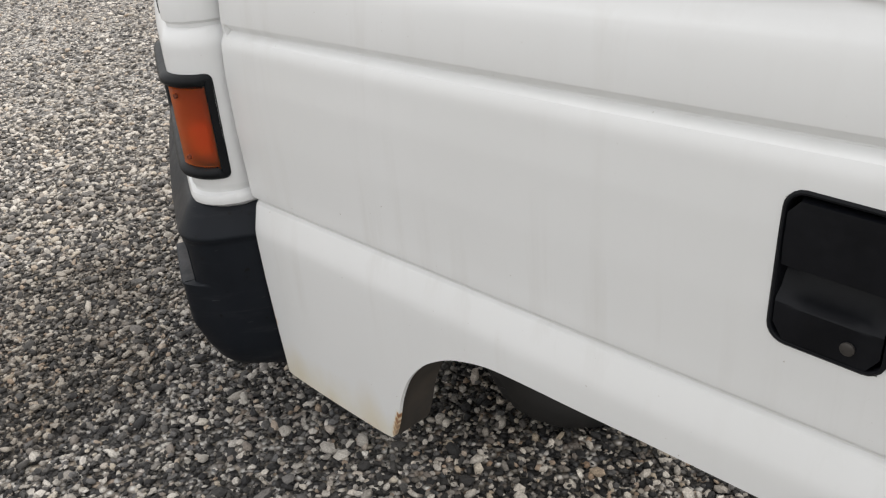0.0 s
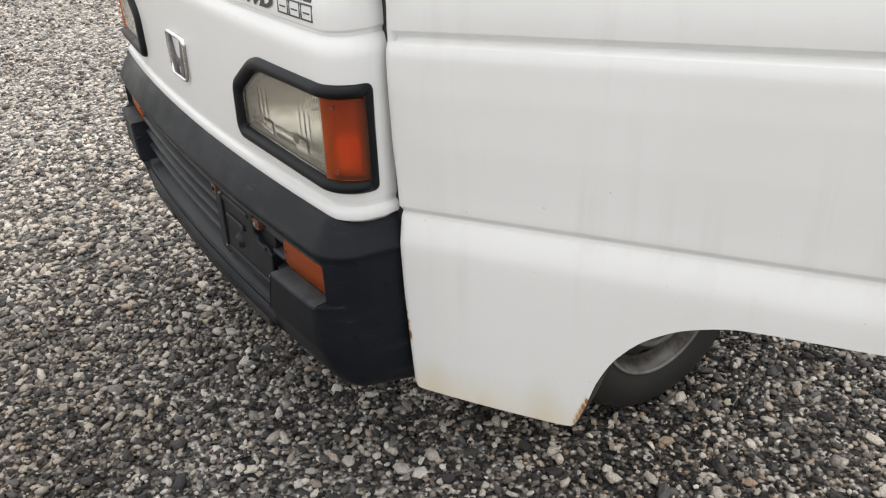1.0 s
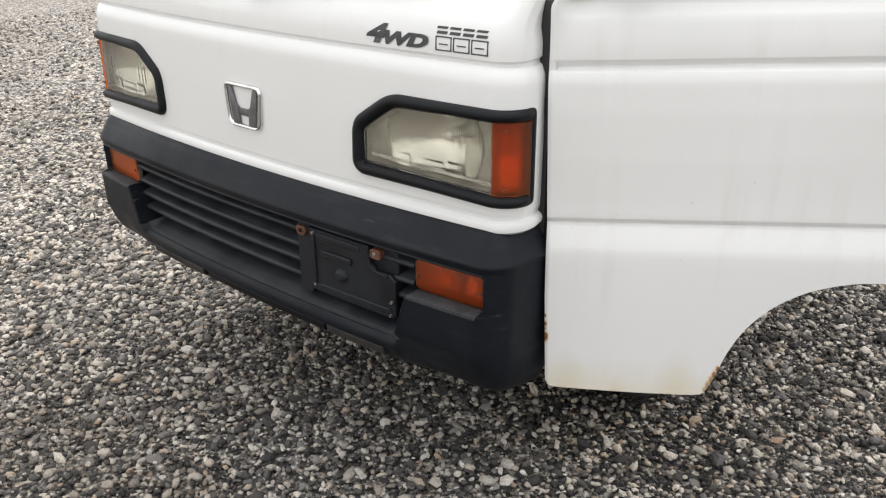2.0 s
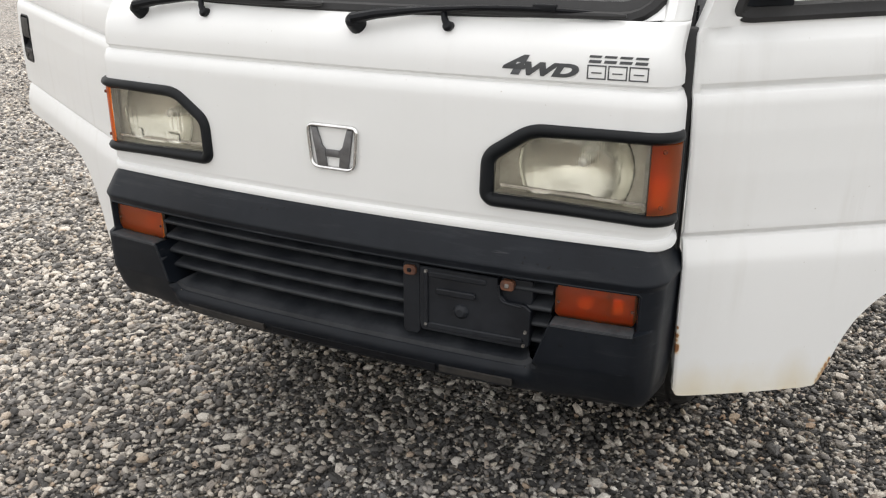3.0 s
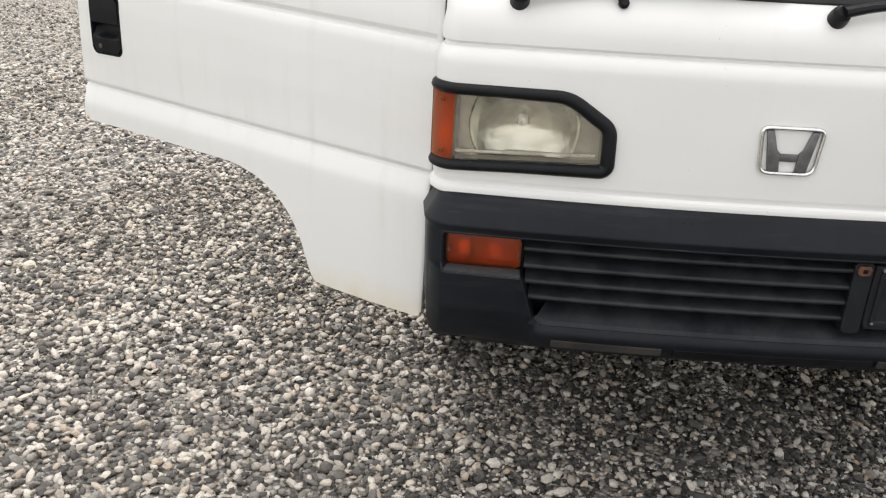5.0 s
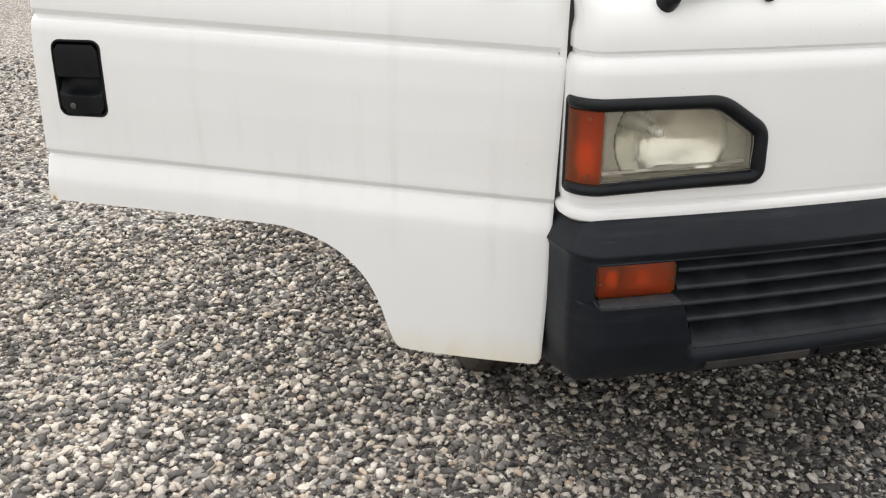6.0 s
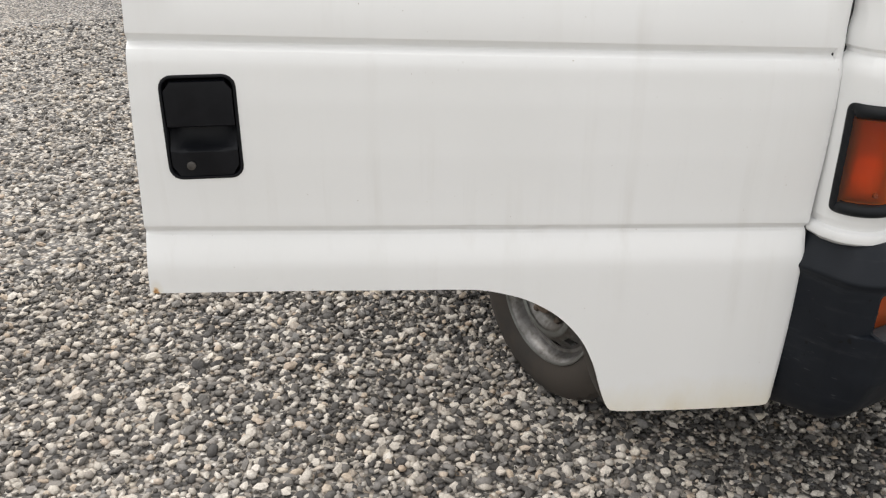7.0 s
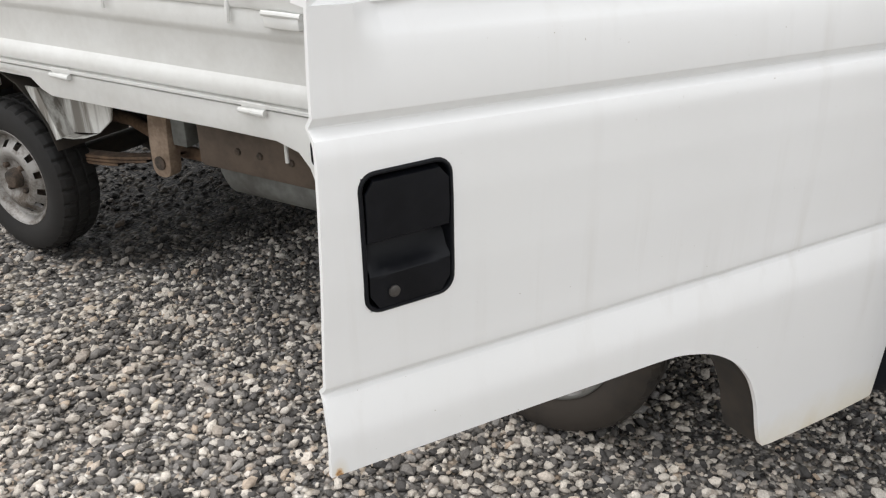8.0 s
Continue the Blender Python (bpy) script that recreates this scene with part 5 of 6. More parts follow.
HEM = [(0.0, 0.366), (0.0215, 0.3645), (0.0245, 0.357), (0.030, 0.3525), (0.042, 0.3512), (0.306, 0.3615), (0.317, 0.3645), (0.3245, 0.372), (0.338, 0.405), (0.356, 0.463), (0.386, 0.522), (0.436, 0.574), (0.495, 0.6065), (0.565, 0.624), (0.70, 0.6315), (0.818, 0.638), (1.058, 0.648)]
RISE = 0.046


def door_front(z):
    return interp(z, [(0.35, 0.021), (0.45, 0.0165), (0.55, 0.0125), (0.70, 0.0102), (0.95, 0.0015), (1.03, 0.0012), (1.08, 0.0)]) + max(0.0, (z - 1.08) * 0.45)


def door_rear(z):
    return 1.066 - 0.045 * max(0.0, z - 0.65)


def door_skin(s):
    def place(u, z):
        lv = z - RISE * u
        o = interp(lv, SKIN) - 0.004 * ((u - 0.75) / 0.75) ** 2
        if lv > 0.997:  # the pressing round the window stops short of the door's edges
            near = min(1.0, (lv - 0.997) / 0.02)
            fade = min(1.0, max(0.0, (1.0 - u) / 0.035)) * min(1.0, max(0.0, (u - 0.012) / 0.035))
            fade = 1 - (1 - fade) * near
            o = fade * o + (1 - fade) * (-0.0130 - 0.004 * ((u - 0.75) / 0.75) ** 2)
        e = u - door_front(z)
        if e < 0.012 and 0.97 < lv < 0.997:
            o = max(o, -0.0150)
        if e < 0.008:  # the folded front edge
            o -= 0.003 * (1 - e / 0.008) ** 2
        return Vector((u, s * o, z))

    return place


HANDLE = resample(rounded_rect(0.909, 1.0100, 0.8315, 0.9790, 0.016, 6), 90)


def build_door(s, angle):
    place = door_skin(s)
    us = np.unique(np.r_[np.linspace(0, 0.04, 18), np.linspace(0.04, 0.30, 14), np.linspace(0.30, 0.60, 52), np.linspace(0.60, 0.88, 16), np.linspace(0.88, 1.03, 51), np.linspace(1.03, 1.058, 5)].round(5))
    levels = np.unique(np.r_[[z for z, _ in SKIN], np.arange(0.34, 0.64, 0.02), np.arange(0.72, 0.95, 0.005)].round(5))
    U, V = [], []
    for lv in levels:
        ru, rv = [], []
        for u0 in us:
            z = max(lv + RISE * u0, smooth_interp(u0, HEM))
            lo = door_front(z)
            u = lo + (door_rear(z) - lo) * u0 / 1.058
            z = max(lv + RISE * u, smooth_interp(u, HEM))
            ru.append(u), rv.append(z)
        U.append(ru), V.append(rv)
    bm = sheet(U, V, place, [inset(HANDLE, -0.0012)])
    bmesh.ops.remove_doubles(bm, verts=bm.verts, dist=2e-5)
    thicken(bm, (0, -s * 0.007, 0))
    bmesh.ops.recalc_face_normals(bm, faces=bm.faces)
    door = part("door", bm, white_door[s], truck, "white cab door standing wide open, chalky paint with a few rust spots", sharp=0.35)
    door.matrix_basis = pose(0.099, 0.690 if s > 0 else -0.702, 0, 0, 0, s * angle)

    def child(name, b, mat, label="", **k):
        return part(name, b, mat, door, label, **k)

    # handle: a dished black escutcheon with a lift-up flap and a lock
    face = place(0.96, 0.905).y
    b = bmesh.new()
    loops = []
    for d, o in ((-0.003, -0.004), (-0.0025, 0.0010), (-0.0005, 0.0022), (0.0012, 0.0020), (0.0022, 0.0005), (0.0026, -0.004), (0.003, -0.026)):
        loops.append([b.verts.new((u, place(u, z).y + s * o, z)) for u, z in inset(HANDLE, d)])
    for p, q in zip(loops, loops[1:]):
        for k in range(len(p)):
            b.faces.new((p[k], p[(k + 1) % len(p)], q[(k + 1) % len(q)], q[k]))
    b.faces.new(loops[-1])
    handle = child("door_handle", b, black_dark, "black recessed door handle with a round key lock")
    flap = bmesh.new()
    rows = []
    for z, o in ((0.9735, -0.006), (0.9715, 0.0008), (0.960, 0.0022), (0.925, 0.0028), (0.909, 0.001), (0.906, -0.004), (0.909, -0.010)):
        half = 0.0375 if z > 0.965 else 0.0469
        rows.append([flap.verts.new((u, face + s * o, z)) for u in np.linspace(0.9595 - half, 0.9595 + half, 6)])
    for p, q in zip(rows, rows[1:]):
        for k in range(5):
            flap.faces.new((p[k], p[k + 1], q[k + 1], q[k]))
    thicken(flap, (0, -s * 0.004, 0))
    part("handle_flap", flap, black_dark, door)
    scoop = bmesh.new()
    rows = []
    for z, o in ((0.906, -0.025), (0.896, -0.024), (0.884, -0.019), (0.8755, -0.009), (0.872, 0.0), (0.8705, 0.0025), (0.867, 0.0022), (0.850, 0.0015), (0.8345, 0.001), (0.833, -0.006)):
        row = []
        half = 0.0370 if z < 0.840 else 0.0471
        for k, u in enumerate(np.linspace(0.9595 - half, 0.9595 + half, 12)):
            t = abs(k - 5.5) / 5.5
            lift = 0.012 * max(0.0, t - 0.6) / 0.4 if 0.871 < z < 0.905 else 0.0
            row.append(scoop.verts.new((u, face + s * min(0.002, o + lift), z)))
        rows.append(row)
    for p, q in zip(rows, rows[1:]):
        for k in range(11):
            scoop.faces.new((p[k], p[k + 1], q[k + 1], q[k]))
    part("handle_scoop", scoop, black_dark, door)
    lock = bmesh.new()
    tube(lock, [(0.980, face - s * 0.004, 0.8505), (0.980, face + s * 0.004, 0.8505), (0.980, face + s * 0.0048, 0.8505)], [0.0064, 0.0064, 0.0048], 16)
    part("key_lock", lock, dark_steel, door)

    # the window frame, its seal and the glass
    yb = place(0.5, 1.12).y
    outer = [(0.006, 1.088), (1.044, 1.136), (1.022, 1.55), (0.975, 1.655), (0.285, 1.655), (0.250, 1.635)]
    hole = [(0.075, 1.118), (0.985, 1.158), (0.968, 1.55), (0.945, 1.610), (0.310, 1.610), (0.285, 1.590)]
    fr = bmesh.new()
    n = 90

    def ring_points(poly):
        """Points of an outline at the same share of its length as the outer one, corner by corner."""
        out = []
        for i in range(len(poly)):
            a, c = poly[i], poly[(i + 1) % len(poly)]
            for k in range(15):
                t = k / 15
                out.append((a[0] + (c[0] - a[0]) * t, a[1] + (c[1] - a[1]) * t))
        return out

    ro, rh = ring_points(outer), ring_points(hole)
    lo = [[fr.verts.new((u, (place(u, z).y if ring is ro else yb) + s * d, z)) for u, z in ring] for ring, d in ((ro, -0.036), (ro, 0.0005), (rh, -0.004), (rh, -0.036))]
    for p, q in zip(lo, lo[1:] + lo[:1]):
        for k in range(n):
            fr.faces.new((p[k], p[(k + 1) % n], q[(k + 1) % n], q[k]))
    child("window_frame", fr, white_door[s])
    seal = bmesh.new()
    sh = resample(rounded([(0.056, 1.094, 0.050), (0.955, 1.137, 0.05), (0.972, 1.55, 0.04), (0.945, 1.618, 0.03), (0.300, 1.618, 0.02), (0.272, 1.598, 0.02)]), 420)
    lo = [[seal.verts.new((u, yb + s * d, z)) for u, z in inset(sh, w)] for w, d in ((0.0, -0.006), (0.001, 0.004), (0.010, 0.006), (0.018, 0.003), (0.028, 0.002), (0.034, -0.006), (0.034, -0.020))]
    for p, q in zip(lo, lo[1:]):
        for k in range(420):
            seal.faces.new((p[k], p[(k + 1) % 420], q[(k + 1) % 420], q[k]))
    child("window_seal", seal, rubber, "black rubber window surround")
    pane = bmesh.new()
    inner = inset(sh, 0.030)
    prism(pane, inner, yb - s * 0.012, yb - s * 0.015)
    glass_ob = child("window_pane", pane, pane_glass)
    glass_ob.visible_shadow = False
    corner = bmesh.new()
    prism(corner, [(0.088, 1.125), (0.178, 1.127), (0.178, 1.345)], yb + s * 0.004, yb - s * 0.008, 0.003)
    child("quarter_panel", corner, black_plastic, "black corner plate carrying the mirror")
    arm = bmesh.new()
    box(arm, 0.095, 0.175, min(yb + s * 0.004, yb + s * 0.05), max(yb + s * 0.004, yb + s * 0.05), 1.142, 1.172, 0.008)
    tube(arm, [(0.150, yb + s * 0.045, 1.19), (0.145, yb + s * 0.07, 1.25), (0.14, yb + s * 0.10, 1.32)], 0.009, 10)
    child("mirror_arm", arm, black_dark)
    head = bmesh.new()
    box(head, 0.115, 0.155, min(yb + s * 0.05, yb + s * 0.19), max(yb + s * 0.05, yb + s * 0.19), 1.27, 1.45, 0.018, seg=3)
    child("door_mirror", head, black_plastic)
    trim_b = bmesh.new()
    prism(trim_b, [(0.06, 0.66), (1.00, 0.70), (1.00, 1.08), (0.10, 1.05)], place(0.5, 0.8).y - s * 0.030, place(0.5, 0.8).y - s * 0.050, 0.006)
    child("door_card", trim_b, trim_grey, "grey plastic inner door card")
    inner = bmesh.new()
    g = []
    for u in np.linspace(0.025, 1.035, 60):
        lo = smooth_interp(u, HEM) + 0.012
        g.append([inner.verts.new((u * door_rear(max(z, lo)) / 1.066, place(u, max(z, lo)).y - s * (0.007 if z < 0.40 else 0.022), max(z, lo))) for z in np.linspace(0.36, 1.10, 24)])
    for p, q in zip(g, g[1:]):
        for k in range(23):
            behind = 0.87 < p[k].co.x < 1.03 and 0.79 < p[k].co.z < 1.0
            if not behind and ((p[k].co - p[k + 1].co).length > 1e-6 or (q[k].co - q[k + 1].co).length > 1e-6):
                inner.faces.new((p[k], p[k + 1], q[k + 1], q[k]))
    thicken(inner, (0, -s * 0.020, 0))
    child("inner_panel", inner, white_dull, "white inner door shell")
    lip = bmesh.new()
    g = []
    for u in np.r_[np.linspace(0.318, 0.40, 24), np.linspace(0.41, 0.86, 40)]:
        z = smooth_interp(u, HEM)
        d = (smooth_interp(u + 0.002, HEM) - smooth_interp(u - 0.002, HEM)) / 0.004
        n = Vector((-d, 0, 1)).normalized()
        e = Vector((u, 0, z)) + n * 0.0005
        y = place(u, z).y
        g.append([lip.verts.new((e.x + n.x * w, y - s * v, e.z + n.z * w)) for v, w in ((0.0065, 0.001), (0.010, -0.0015), (0.018, -0.003), (0.072, -0.004), (0.072, 0.008), (0.008, 0.010))])
    for p, q in zip(g, g[1:]):
        for k in range(6):
            lip.faces.new((p[k], p[(k + 1) % 6], q[(k + 1) % 6], q[k]))
    lip.faces.new(g[0]), lip.faces.new(g[-1][::-1])
    child("arch_flange", lip, frame_mat, "dirt-stained dark flange along the wheel arch edge")
    return door


build_door(1, 63.1)
build_door(-1, 59.3)

# ---------------------------------------------------------------- truck: wheels
def build_wheel(x, s, steer=0.0):
    hub = bmesh.new()
    lathe(hub, [(0.001, -0.05), (0.10, -0.05), (0.10, -0.01), (0.06, 0.0), (0.001, 0.0)], 32)
    for v in hub.verts:
        v.co.y *= s
    wheel = part("wheel", hub, drum_mat, truck, "dusty tyre on a silver steel rim")
    wheel.matrix_basis = pose(x, s * (0.650 if x < 2 else 0.630), 0.262, 0, 0, steer)
    t = bmesh.new()
    prof = [(0.158, 0.010), (0.166, 0.026), (0.185, 0.034), (0.212, 0.0375), (0.236, 0.033), (0.250, 0.026), (0.2585, 0.014), (0.2605, 0.010), (0.2615, -0.012), (0.2535, -0.014), (0.2535, -0.024), (0.2625, -0.026), (0.263, -0.055),
            (0.2545, -0.057), (0.2545, -0.067), (0.2615, -0.069), (0.2605, -0.094), (0.2585, -0.100), (0.250, -0.112), (0.236, -0.120), (0.212, -0.124), (0.185, -0.120), (0.162, -0.108), (0.158, -0.09)]
    shoulder = {5: 0.004, 6: 0.0065, 7: 0.008, 8: 0.008, 15: 0.008, 16: 0.008, 17: 0.0065, 18: 0.004, 11: 0.006, 12: 0.006}
    lathe(t, prof, 160, wobble=lambda i, k: -shoulder.get(i, 0.0) if (k + (2 if i > 11 else 0)) % 5 == 0 else 0.0)
    for v in t.verts:
        v.co.y *= s
    part("tyre", t, tyre_mat if s > 0 and x < 2 else shaded_tyre, wheel, "worn black tyre brown with dust", sharp=0.45)
    r = bmesh.new()
    prof = [(0.160, -0.085), (0.1555, -0.07), (0.150, -0.01), (0.150, 0.008), (0.1585, 0.016), (0.1645, 0.020), (0.1660, 0.024), (0.1640, 0.027), (0.1575, 0.024), (0.1500, 0.012), (0.1420, -0.004), (0.1340, -0.006), (0.1260, 0.000), (0.1160, 0.010), (0.1060, 0.019), (0.0960, 0.025), (0.082, 0.027), (0.070, 0.020), (0.060, 0.011), (0.050, 0.010), (0.034, 0.012)]
    n = 96
    rings = [[r.verts.new((q * math.cos(2 * math.pi * k / n), d * s, q * math.sin(2 * math.pi * k / n))) for k in range(n)] for q, d in prof]
    for i in range(len(prof) - 1):
        for k in range(n):
            if i in (12, 13) and k % 8 in (3, 4, 5):
                continue
            r.faces.new((rings[i][k], rings[i][(k + 1) % n], rings[i + 1][(k + 1) % n], rings[i + 1][k]))
    if x > 2:
        part("rim", r, steel, wheel, "silver painted steel rim with vent holes", sharp=0.8)
    else:
        part("rim", r, dull_rim if s > 0 else dark_steel, wheel, "dull silver steel rim" if s > 0 else "steel rim with its shade put into a darker colour", sharp=0.8)
        lip = bmesh.new()
        lathe(lip, [(0.1585, 0.0265), (0.1615, 0.0290), (0.1650, 0.0295), (0.1672, 0.0250)], 96)
        lathe(lip, [(0.0930, 0.0285), (0.0860, 0.0300), (0.0790, 0.0285)], 96)
        for v in lip.verts:
            v.co.y *= s
        part("rim_edge", lip, grey_galv, wheel, "lighter edges of the rim")
    cap = bmesh.new()
    lathe(cap, [(0.034, 0.012), (0.033, 0.030), (0.028, 0.040), (0.015, 0.044), (0.001, 0.045)], 24)
    for v in cap.verts:
        v.co.y *= s
    part("hub_cap", cap, drum_mat, wheel)
    for k in range(4):
        a = radians(45 + 90 * k)
        nut = bmesh.new()
        p = Vector((0.055 * math.cos(a), 0.010 * s, 0.055 * math.sin(a)))
        tube(nut, [p, p + Vector((0, 0.014 * s, 0)), p + Vector((0, 0.018 * s, 0))], [0.010, 0.010, 0.006], 6)
        part("wheel_nut", nut, drum_mat, wheel)


for s in (1, -1):
    build_wheel(0.774, s)
    build_wheel(2.72, s)

# ---------------------------------------------------------------- truck: load bed and chassis
GATE = [(0.676, 0.0), (0.679, 0.009), (0.687, 0.0095), (0.690, -0.006), (0.695, -0.006), (0.698, 0.0085), (0.712, 0.0105), (0.728, 0.0095), (0.738, 0.005), (0.748, -0.002), (0.838, -0.002), (0.848, 0.002), (0.857, 0.010), (0.866, 0.012), (0.908, 0.012), (0.914, 0.009), (0.917, 0.018), (0.923, 0.021), (0.985, 0.021), (0.996, 0.018), (1.0, 0.010), (1.0, -0.028), (0.676, -0.028)]


def build_bed():
    for s in (1, -1):
        bm = bmesh.new()
        rows = []
        for x in (1.325, 1.335, 3.185, 3.195):
            rows.append([bm.verts.new((x, s * (0.692 + o - (0.004 if x in (1.325, 3.195) else 0)), z)) for z, o in GATE])
        for a, b in zip(rows, rows[1:]):
            for k in range(len(a)):
                bm.faces.new((a[k], a[(k + 1) % len(a)], b[(k + 1) % len(a)], b[k]))
        bm.faces.new(rows[0]), bm.faces.new(rows[-1][::-1])
        gate = part("side_gate", bm, white_dull, truck, "white pressed steel drop side of the load bed")
        for x in (1.56, 2.29, 3.02):
            h = bmesh.new()
            tube(h, [(x - 0.042, s * 0.703, 0.667), (x + 0.0, s * 0.703, 0.667)], 0.0085, 10)
            tube(h, [(x + 0.002, s * 0.703, 0.667), (x + 0.042, s * 0.703, 0.667)], 0.0072, 10)
            box(h, x - 0.040, x + 0.040, min(s * 0.692, s * 0.6985), max(s * 0.692, s * 0.6985), 0.662, 0.690, 0.002)
            part("gate_hinge", h, white_dull, gate)
        for x in (1.445, 3.06):
            hook = bmesh.new()
            box(hook, x - 0.075, x + 0.030, min(s * 0.700, s * 0.724), max(s * 0.700, s * 0.724), 0.880, 0.908, 0.005)
            tube(hook, [(x - 0.078, s * 0.718, 0.911), (x - 0.03, s * 0.722, 0.913), (x + 0.032, s * 0.722, 0.913)], 0.007, 8)
            part("latch", hook, white_dull, gate)
        for x in (1.59, 2.03, 2.47, 2.91):
            lug = bmesh.new()
            tube(lug, [(x, s * 0.712, 0.932), (x, s * 0.716, 0.900), (x, s * 0.716, 0.880)], 0.006, 8)
            part("rope_hook", lug, white_dull, gate)
        rail = bmesh.new()
        outline = [(1.30, 0.672), (1.30, 0.38), (1.345, 0.40), (1.372, 0.47), (1.400, 0.545), (1.432, 0.580), (1.50, 0.598), (1.70, 0.600), (2.05, 0.598), (2.36, 0.597), (2.405, 0.612), (2.445, 0.640), (2.50, 0.655), (2.80, 0.655), (2.868, 0.640), (2.890, 0.600),
                   (2.925, 0.48), (2.965, 0.48), (2.975, 0.620), (3.12, 0.622), (3.135, 0.50), (3.195, 0.50), (3.195, 0.672)]
        prism(rail, outline, s * 0.692, s * 0.672, 0.003)
        part("bed_rail", rail, white_dull, truck, "white lower bed rail cut out over the rear wheel")
        hole = bmesh.new()
        prism(hole, resample(rounded_rect(1.362, 1.392, 0.555, 0.620, 0.013, 4), 24), s * 0.694, s * 0.688)
        part("rail_hole", hole, black_dark, truck)
        guard = bmesh.new()
        prism(guard, [(2.200, 0.600), (2.480, 0.600), (2.425, 0.455), (2.290, 0.472), (2.225, 0.520)], s * 0.612, s * 0.606)
        prism(guard, [(2.475, 0.600), (2.530, 0.600), (2.440, 0.440), (2.405, 0.452)], s * 0.664, s * 0.658)
        rows = [[guard.verts.new((x, s * y, z)) for y in (0.660, 0.636, 0.612)] for x, z in ((2.477, 0.600), (2.440, 0.526), (2.408, 0.454), (2.350, 0.458), (2.292, 0.470))]
        for p, q in zip(rows, rows[1:]):
            for k in range(2):
                guard.faces.new((p[k], p[k + 1], q[k + 1], q[k]))
        part("splash_guard", guard, white_dirty, truck, "white splash guard streaked with mud")
        house = bmesh.new()
        ring = []
        for k in range(11):
            a = radians(15 + 150 * k / 10)
            c = Vector((2.72 + 0.31 * math.cos(a), 0, 0.33 + 0.315 * math.sin(a)))
            ring.append([house.verts.new(c + Vector((0, s * 0.672, 0))), house.verts.new(c + Vector((0, s * 0.40, 0)))])
        for a, b in zip(ring, ring[1:]):
            house.faces.new((a[0], a[1], b[1], b[0]))
        thicken(house, (0, 0, 0.004))
        part("wheel_housing", house, frame_mat, truck)
        stop = bmesh.new()
        box(stop, 2.775, 2.808, min(s * 0.585, s * 0.620), max(s * 0.585, s * 0.620), 0.552, 0.584, 0.006)
        part("bump_stop", stop, white_dull, truck, "pale block under the bed above the rear tyre")
        flap = bmesh.new()
        box(flap, 2.955, 2.965, min(s * 0.44, s * 0.672), max(s * 0.44, s * 0.672), 0.255, 0.49, 0.003)
        part("mud_flap", flap, rubber, truck, "black rubber mud flap")
        lamp = bmesh.new()
        box(lamp, 3.03, 3.11, min(s * 0.60, s * 0.685), max(s * 0.60, s * 0.685), 0.50, 0.62, 0.008)
        part("marker_housing", lamp, black_dark, truck)
        hanger = bmesh.new()
        prism(hanger, resample(rounded([(2.010, 0.600, 0.003), (2.085, 0.600, 0.003), (2.104, 0.50, 0.06), (2.106, 0.362, 0.036), (2.030, 0.362, 0.036), (2.022, 0.50, 0.06)]), 48), s * 0.585, s * 0.540, 0.004)
        hob = part("spring_hanger", hanger, hanger_mat, truck, "dusty rust-brown spring hanger bracket")
        plate = boxed(1.955, 2.012, min(s * 0.50, s * 0.575), max(s * 0.50, s * 0.575), 0.47, 0.60, 0.004)
        part("gusset", plate, grey_galv, hob)
        eye = bmesh.new()
        tube(eye, [(2.067, s * 0.53, 0.408), (2.067, s * 0.590, 0.408), (2.067, s * 0.592, 0.408)], [0.021, 0.021, 0.014], 16)
        part("bush", eye, drum_mat, hob)
        spring = bmesh.new()
        for k, (x0, x1) in enumerate(((2.06, 3.12), (2.18, 3.02), (2.32, 2.92))):
            pts = [(x, s * 0.52, 0.415 - 0.07 * math.sin(math.pi * (x - 2.06) / 1.06) - 0.011 * k) for x in np.linspace(x0, x1, 11)]
            rows = [[spring.verts.new((x, y + dy, z + dz)) for dy, dz in ((-0.025, 0.004), (0.025, 0.004), (0.025, -0.004), (-0.025, -0.004))] for x, y, z in pts]
            for a, b in zip(rows, rows[1:]):
                for q in range(4):
                    spring.faces.new((a[q], a[(q + 1) % 4], b[(q + 1) % 4], b[q]))
        part("leaf_spring", spring, rust_brown, truck, "rusty leaf spring")
        part("chassis_rail", boxed(0.25, 3.10, min(s * 0.36, s * 0.42), max(s * 0.36, s * 0.42), 0.43, 0.55, 0.008), frame_mat, truck)
    floor_bm = bmesh.new()
    box(floor_bm, 1.315, 3.190, -0.672, 0.672, 0.635, 0.665)
    for k in range(11):
        y = -0.60 + 0.12 * k
        box(floor_bm, 1.34, 3.17, y - 0.025, y + 0.025, 0.664, 0.672, 0.003)
    part("bed_floor", floor_bm, white_dull, truck, "ribbed white load bed floor")
    for x in (1.45, 1.85, 2.25, 3.0):
        part("cross_member", boxed(x - 0.03, x + 0.03, -0.62, 0.62, 0.585, 0.634, 0.006), frame_mat, truck)
    tail = bmesh.new()
    rows = []
    for y in (-0.690, 0.690):
        rows.append([tail.verts.new((3.198 + o + 0.002, y, z)) for z, o in GATE])
    for k in range(len(rows[0])):
        n = len(rows[0])
        tail.faces.new((rows[0][k], rows[0][(k + 1) % n], rows[1][(k + 1) % n], rows[1][k]))
    tail.faces.new(rows[0]), tail.faces.new(rows[1][::-1])
    part("tail_gate", tail, white_dull, truck, "white pressed steel tail gate")
    guard = bmesh.new()
    tube(guard, [(1.335, -0.66, 0.68), (1.335, -0.66, 1.42), (1.335, -0.60, 1.48), (1.335, 0.60, 1.48), (1.335, 0.66, 1.42), (1.335, 0.66, 0.68)], 0.017, 10)
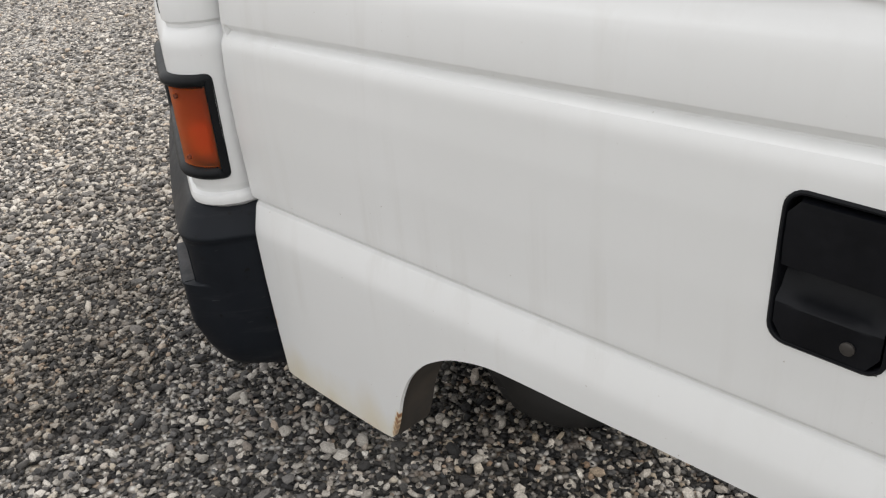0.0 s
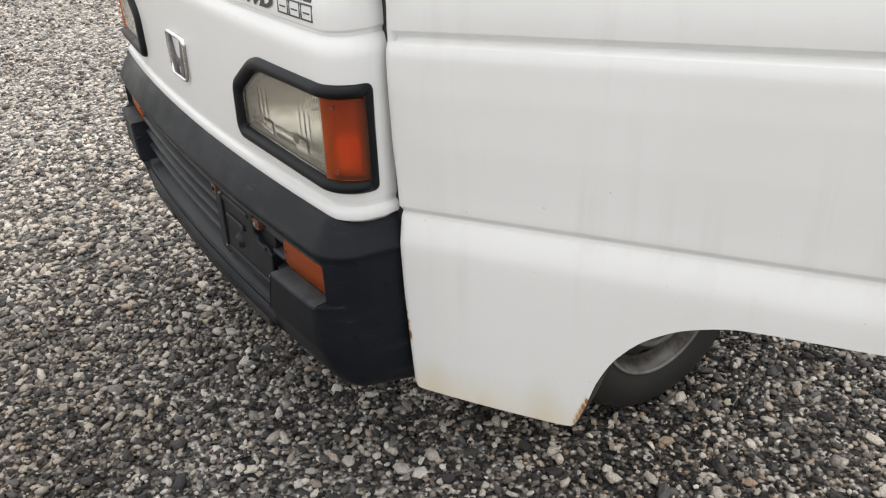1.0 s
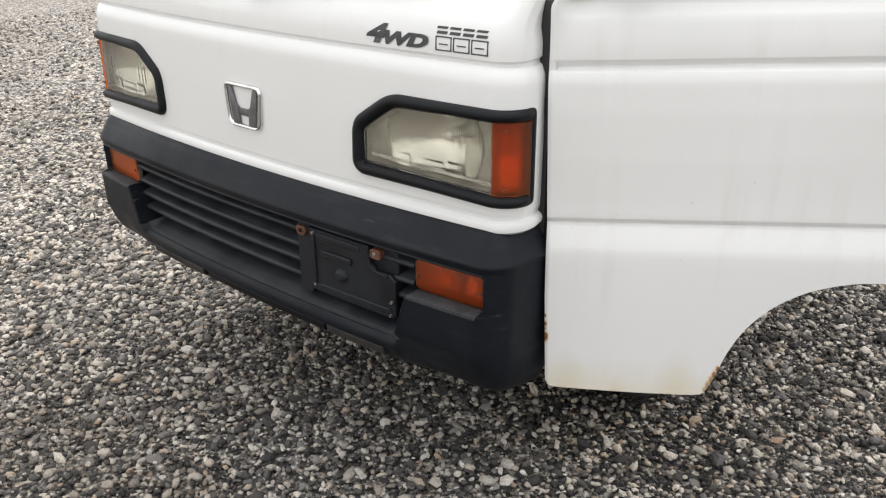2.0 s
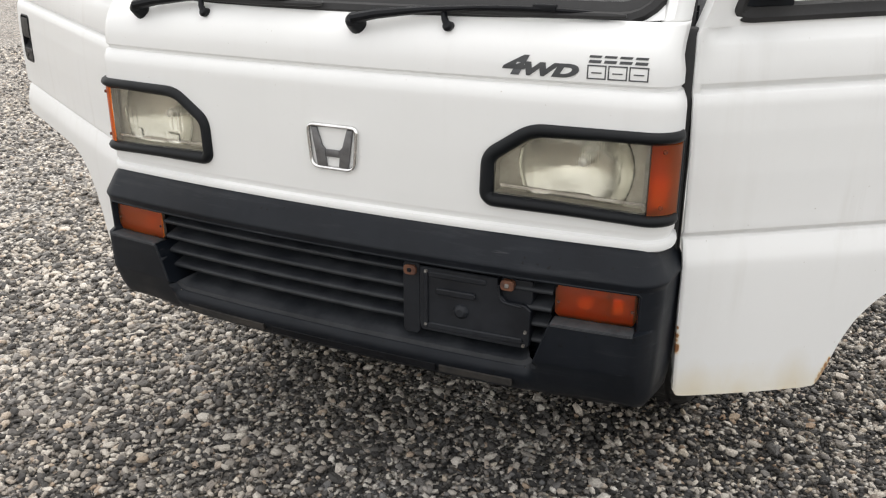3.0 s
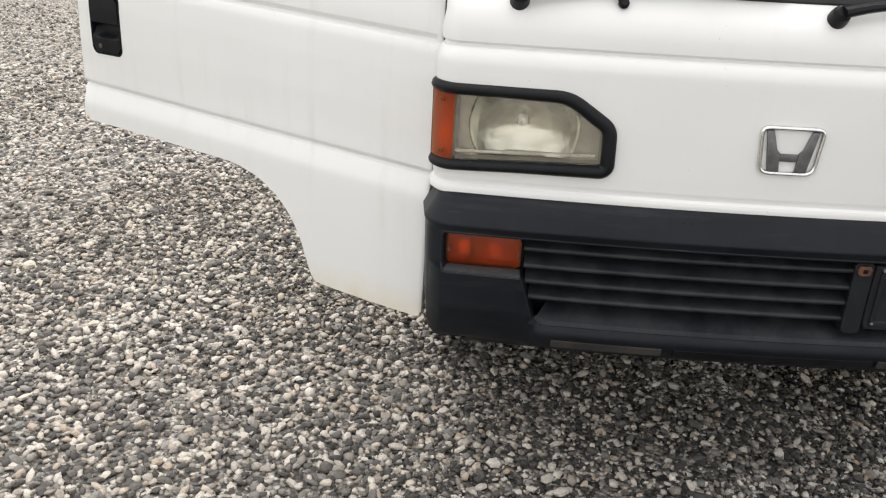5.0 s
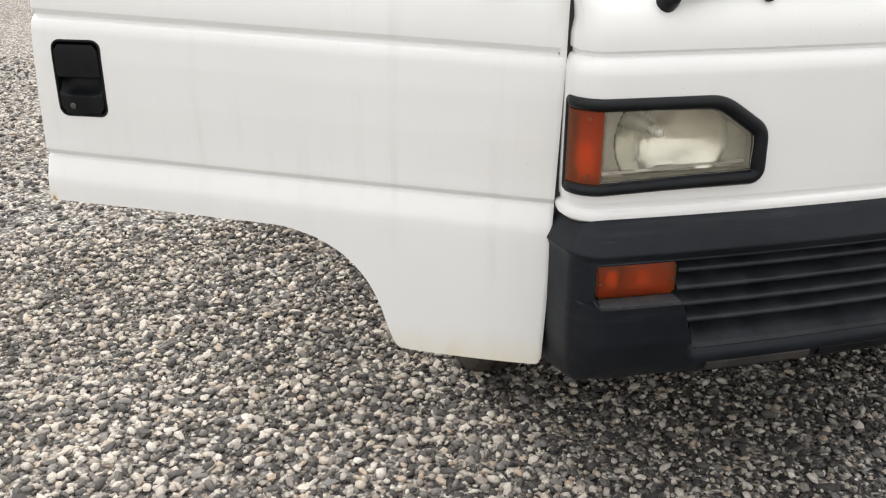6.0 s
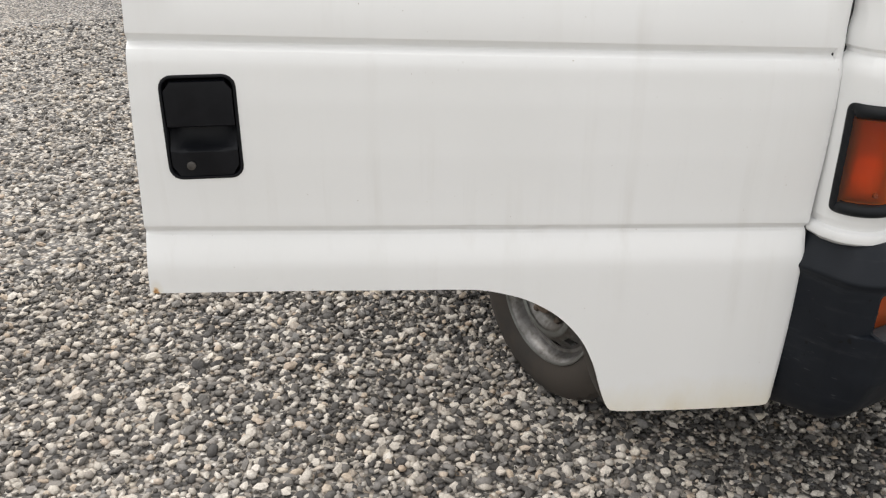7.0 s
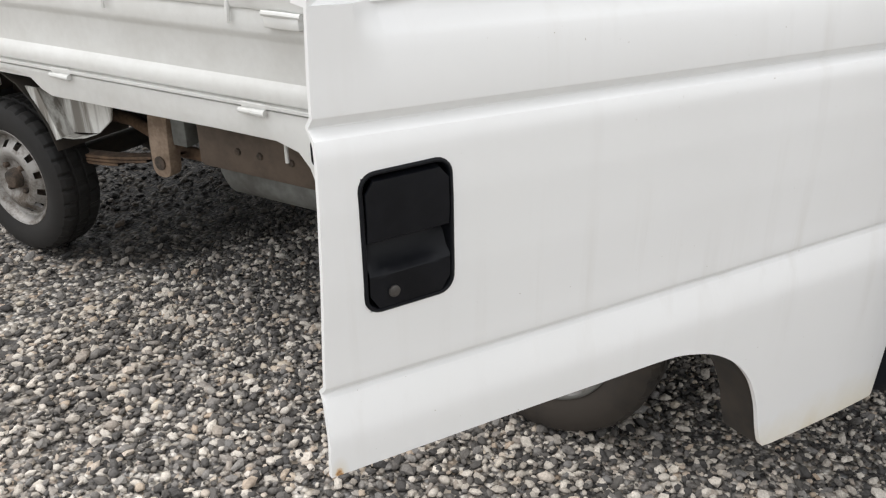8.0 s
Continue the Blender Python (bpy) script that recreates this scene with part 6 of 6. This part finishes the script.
    gob = part("head_guard", guard, white_dull, truck, "white tubular guard frame behind the cab")
    for y in (-0.33, 0.0, 0.33):
        b = bmesh.new()
        tube(b, [(1.335, y, 0.96), (1.335, y, 1.47)], 0.010, 8)
        part("guard_bar", b, white_dull, gob)
    part("head_board", boxed(1.322, 1.348, -0.645, 0.645, 0.672, 0.97, 0.004), white_dull, gob)
    tank = bmesh.new()
    box(tank, 1.42, 1.90, 0.30, 0.590, 0.430, 0.585, 0.02)
    tob = part("fuel_tank", tank, tank_mat, truck, "dusty brown fuel tank under the bed")
    low = bmesh.new()
    tube(low, [(1.40, 0.47, 0.415), (1.44, 0.47, 0.41), (1.84, 0.47, 0.41), (1.88, 0.47, 0.415)], [0.06, 0.085, 0.085, 0.06], 20)
    part("silencer", low, grey_galv, truck, "grey dusty exhaust silencer")
    for x in (1.55, 1.66, 1.74):
        st = bmesh.new()
        tube(st, [(x, 0.588, 0.50), (x, 0.595, 0.50)], [0.012, 0.009], 10)
        part("plug", st, drum_mat, tob)
    drain = bmesh.new()
    tube(drain, [(1.535, 0.62, 0.62), (1.535, 0.622, 0.55), (1.533, 0.624, 0.515)], 0.0055, 8)
    part("drain_pipe", drain, white_dull, truck)
    axle = bmesh.new()
    tube(axle, [(2.72, -0.58, 0.262), (2.72, 0.58, 0.262)], 0.038, 14)
    tube(axle, [(2.72, -0.12, 0.262), (2.72, -0.06, 0.262), (2.72, 0.06, 0.262), (2.72, 0.12, 0.262)], [0.04, 0.10, 0.10, 0.04], 16)
    part("rear_axle", axle, frame_mat, truck)
    front = bmesh.new()
    tube(front, [(0.774, -0.58, 0.262), (0.774, 0.58, 0.262)], 0.028, 12)
    part("front_axle", front, frame_mat, truck)
    shaft = bmesh.new()
    tube(shaft, [(1.10, 0.0, 0.40), (2.70, 0.0, 0.28)], 0.03, 12)
    part("drive_shaft", shaft, frame_mat, truck)
    engine = bmesh.new()
    box(engine, 0.95, 1.36, -0.28, 0.28, 0.26, 0.46, 0.03)
    # unseen engine mass, made large to block light under the bed
    box(engine, 1.40, 2.34, -0.46, 0.20, 0.24, 0.57, 0.05)
    part("engine", engine, frame_mat, truck)
    # unseen box added to block light from the far side
    light_block = bmesh.new()
    box(light_block, 1.46, 2.10, -0.64, -0.48, 0.30, 0.585, 0.02)
    part("bed_light_block", light_block, frame_mat, truck)
    pipe = bmesh.new()
    tube(pipe, [(1.84, 0.47, 0.41), (2.1, 0.46, 0.40), (2.35, 0.44, 0.46), (2.75, 0.44, 0.47), (3.10, 0.44, 0.40)], 0.020, 12)
    part("exhaust_pipe", pipe, rust_brown, truck)


build_bed()
build_gravel("gravel", "loose grey, white and tan pebbles covering the yard",
             [(-1.05, 2.2, -1.4, 0.85, 4200, 0.0040, 0.0100), (-1.05, 2.2, 0.55, 2.15, 2300, 0.0062, 0.0142), (-2.2, 7.0, -1.9, 7.6, 400, 0.0085, 0.0160), (-2.0, 3.6, -1.9, 3.6, 45, 0.0110, 0.0175)], 7, stone_material("mixed_pebble", PEBBLE), -0.008)
build_gravel("grit", "fine dark grit between the pebbles", [(-1.05, 2.2, -1.4, 0.9, 3900, 0.0026, 0.0056), (-1.05, 2.2, 0.9, 2.15, 2400, 0.0028, 0.0060), (-1.6, 4.0, -1.9, 4.0, 450, 0.0050, 0.0085)], 11, stone_material("dark_grit", GRIT), -0.008, 0.2, 1)
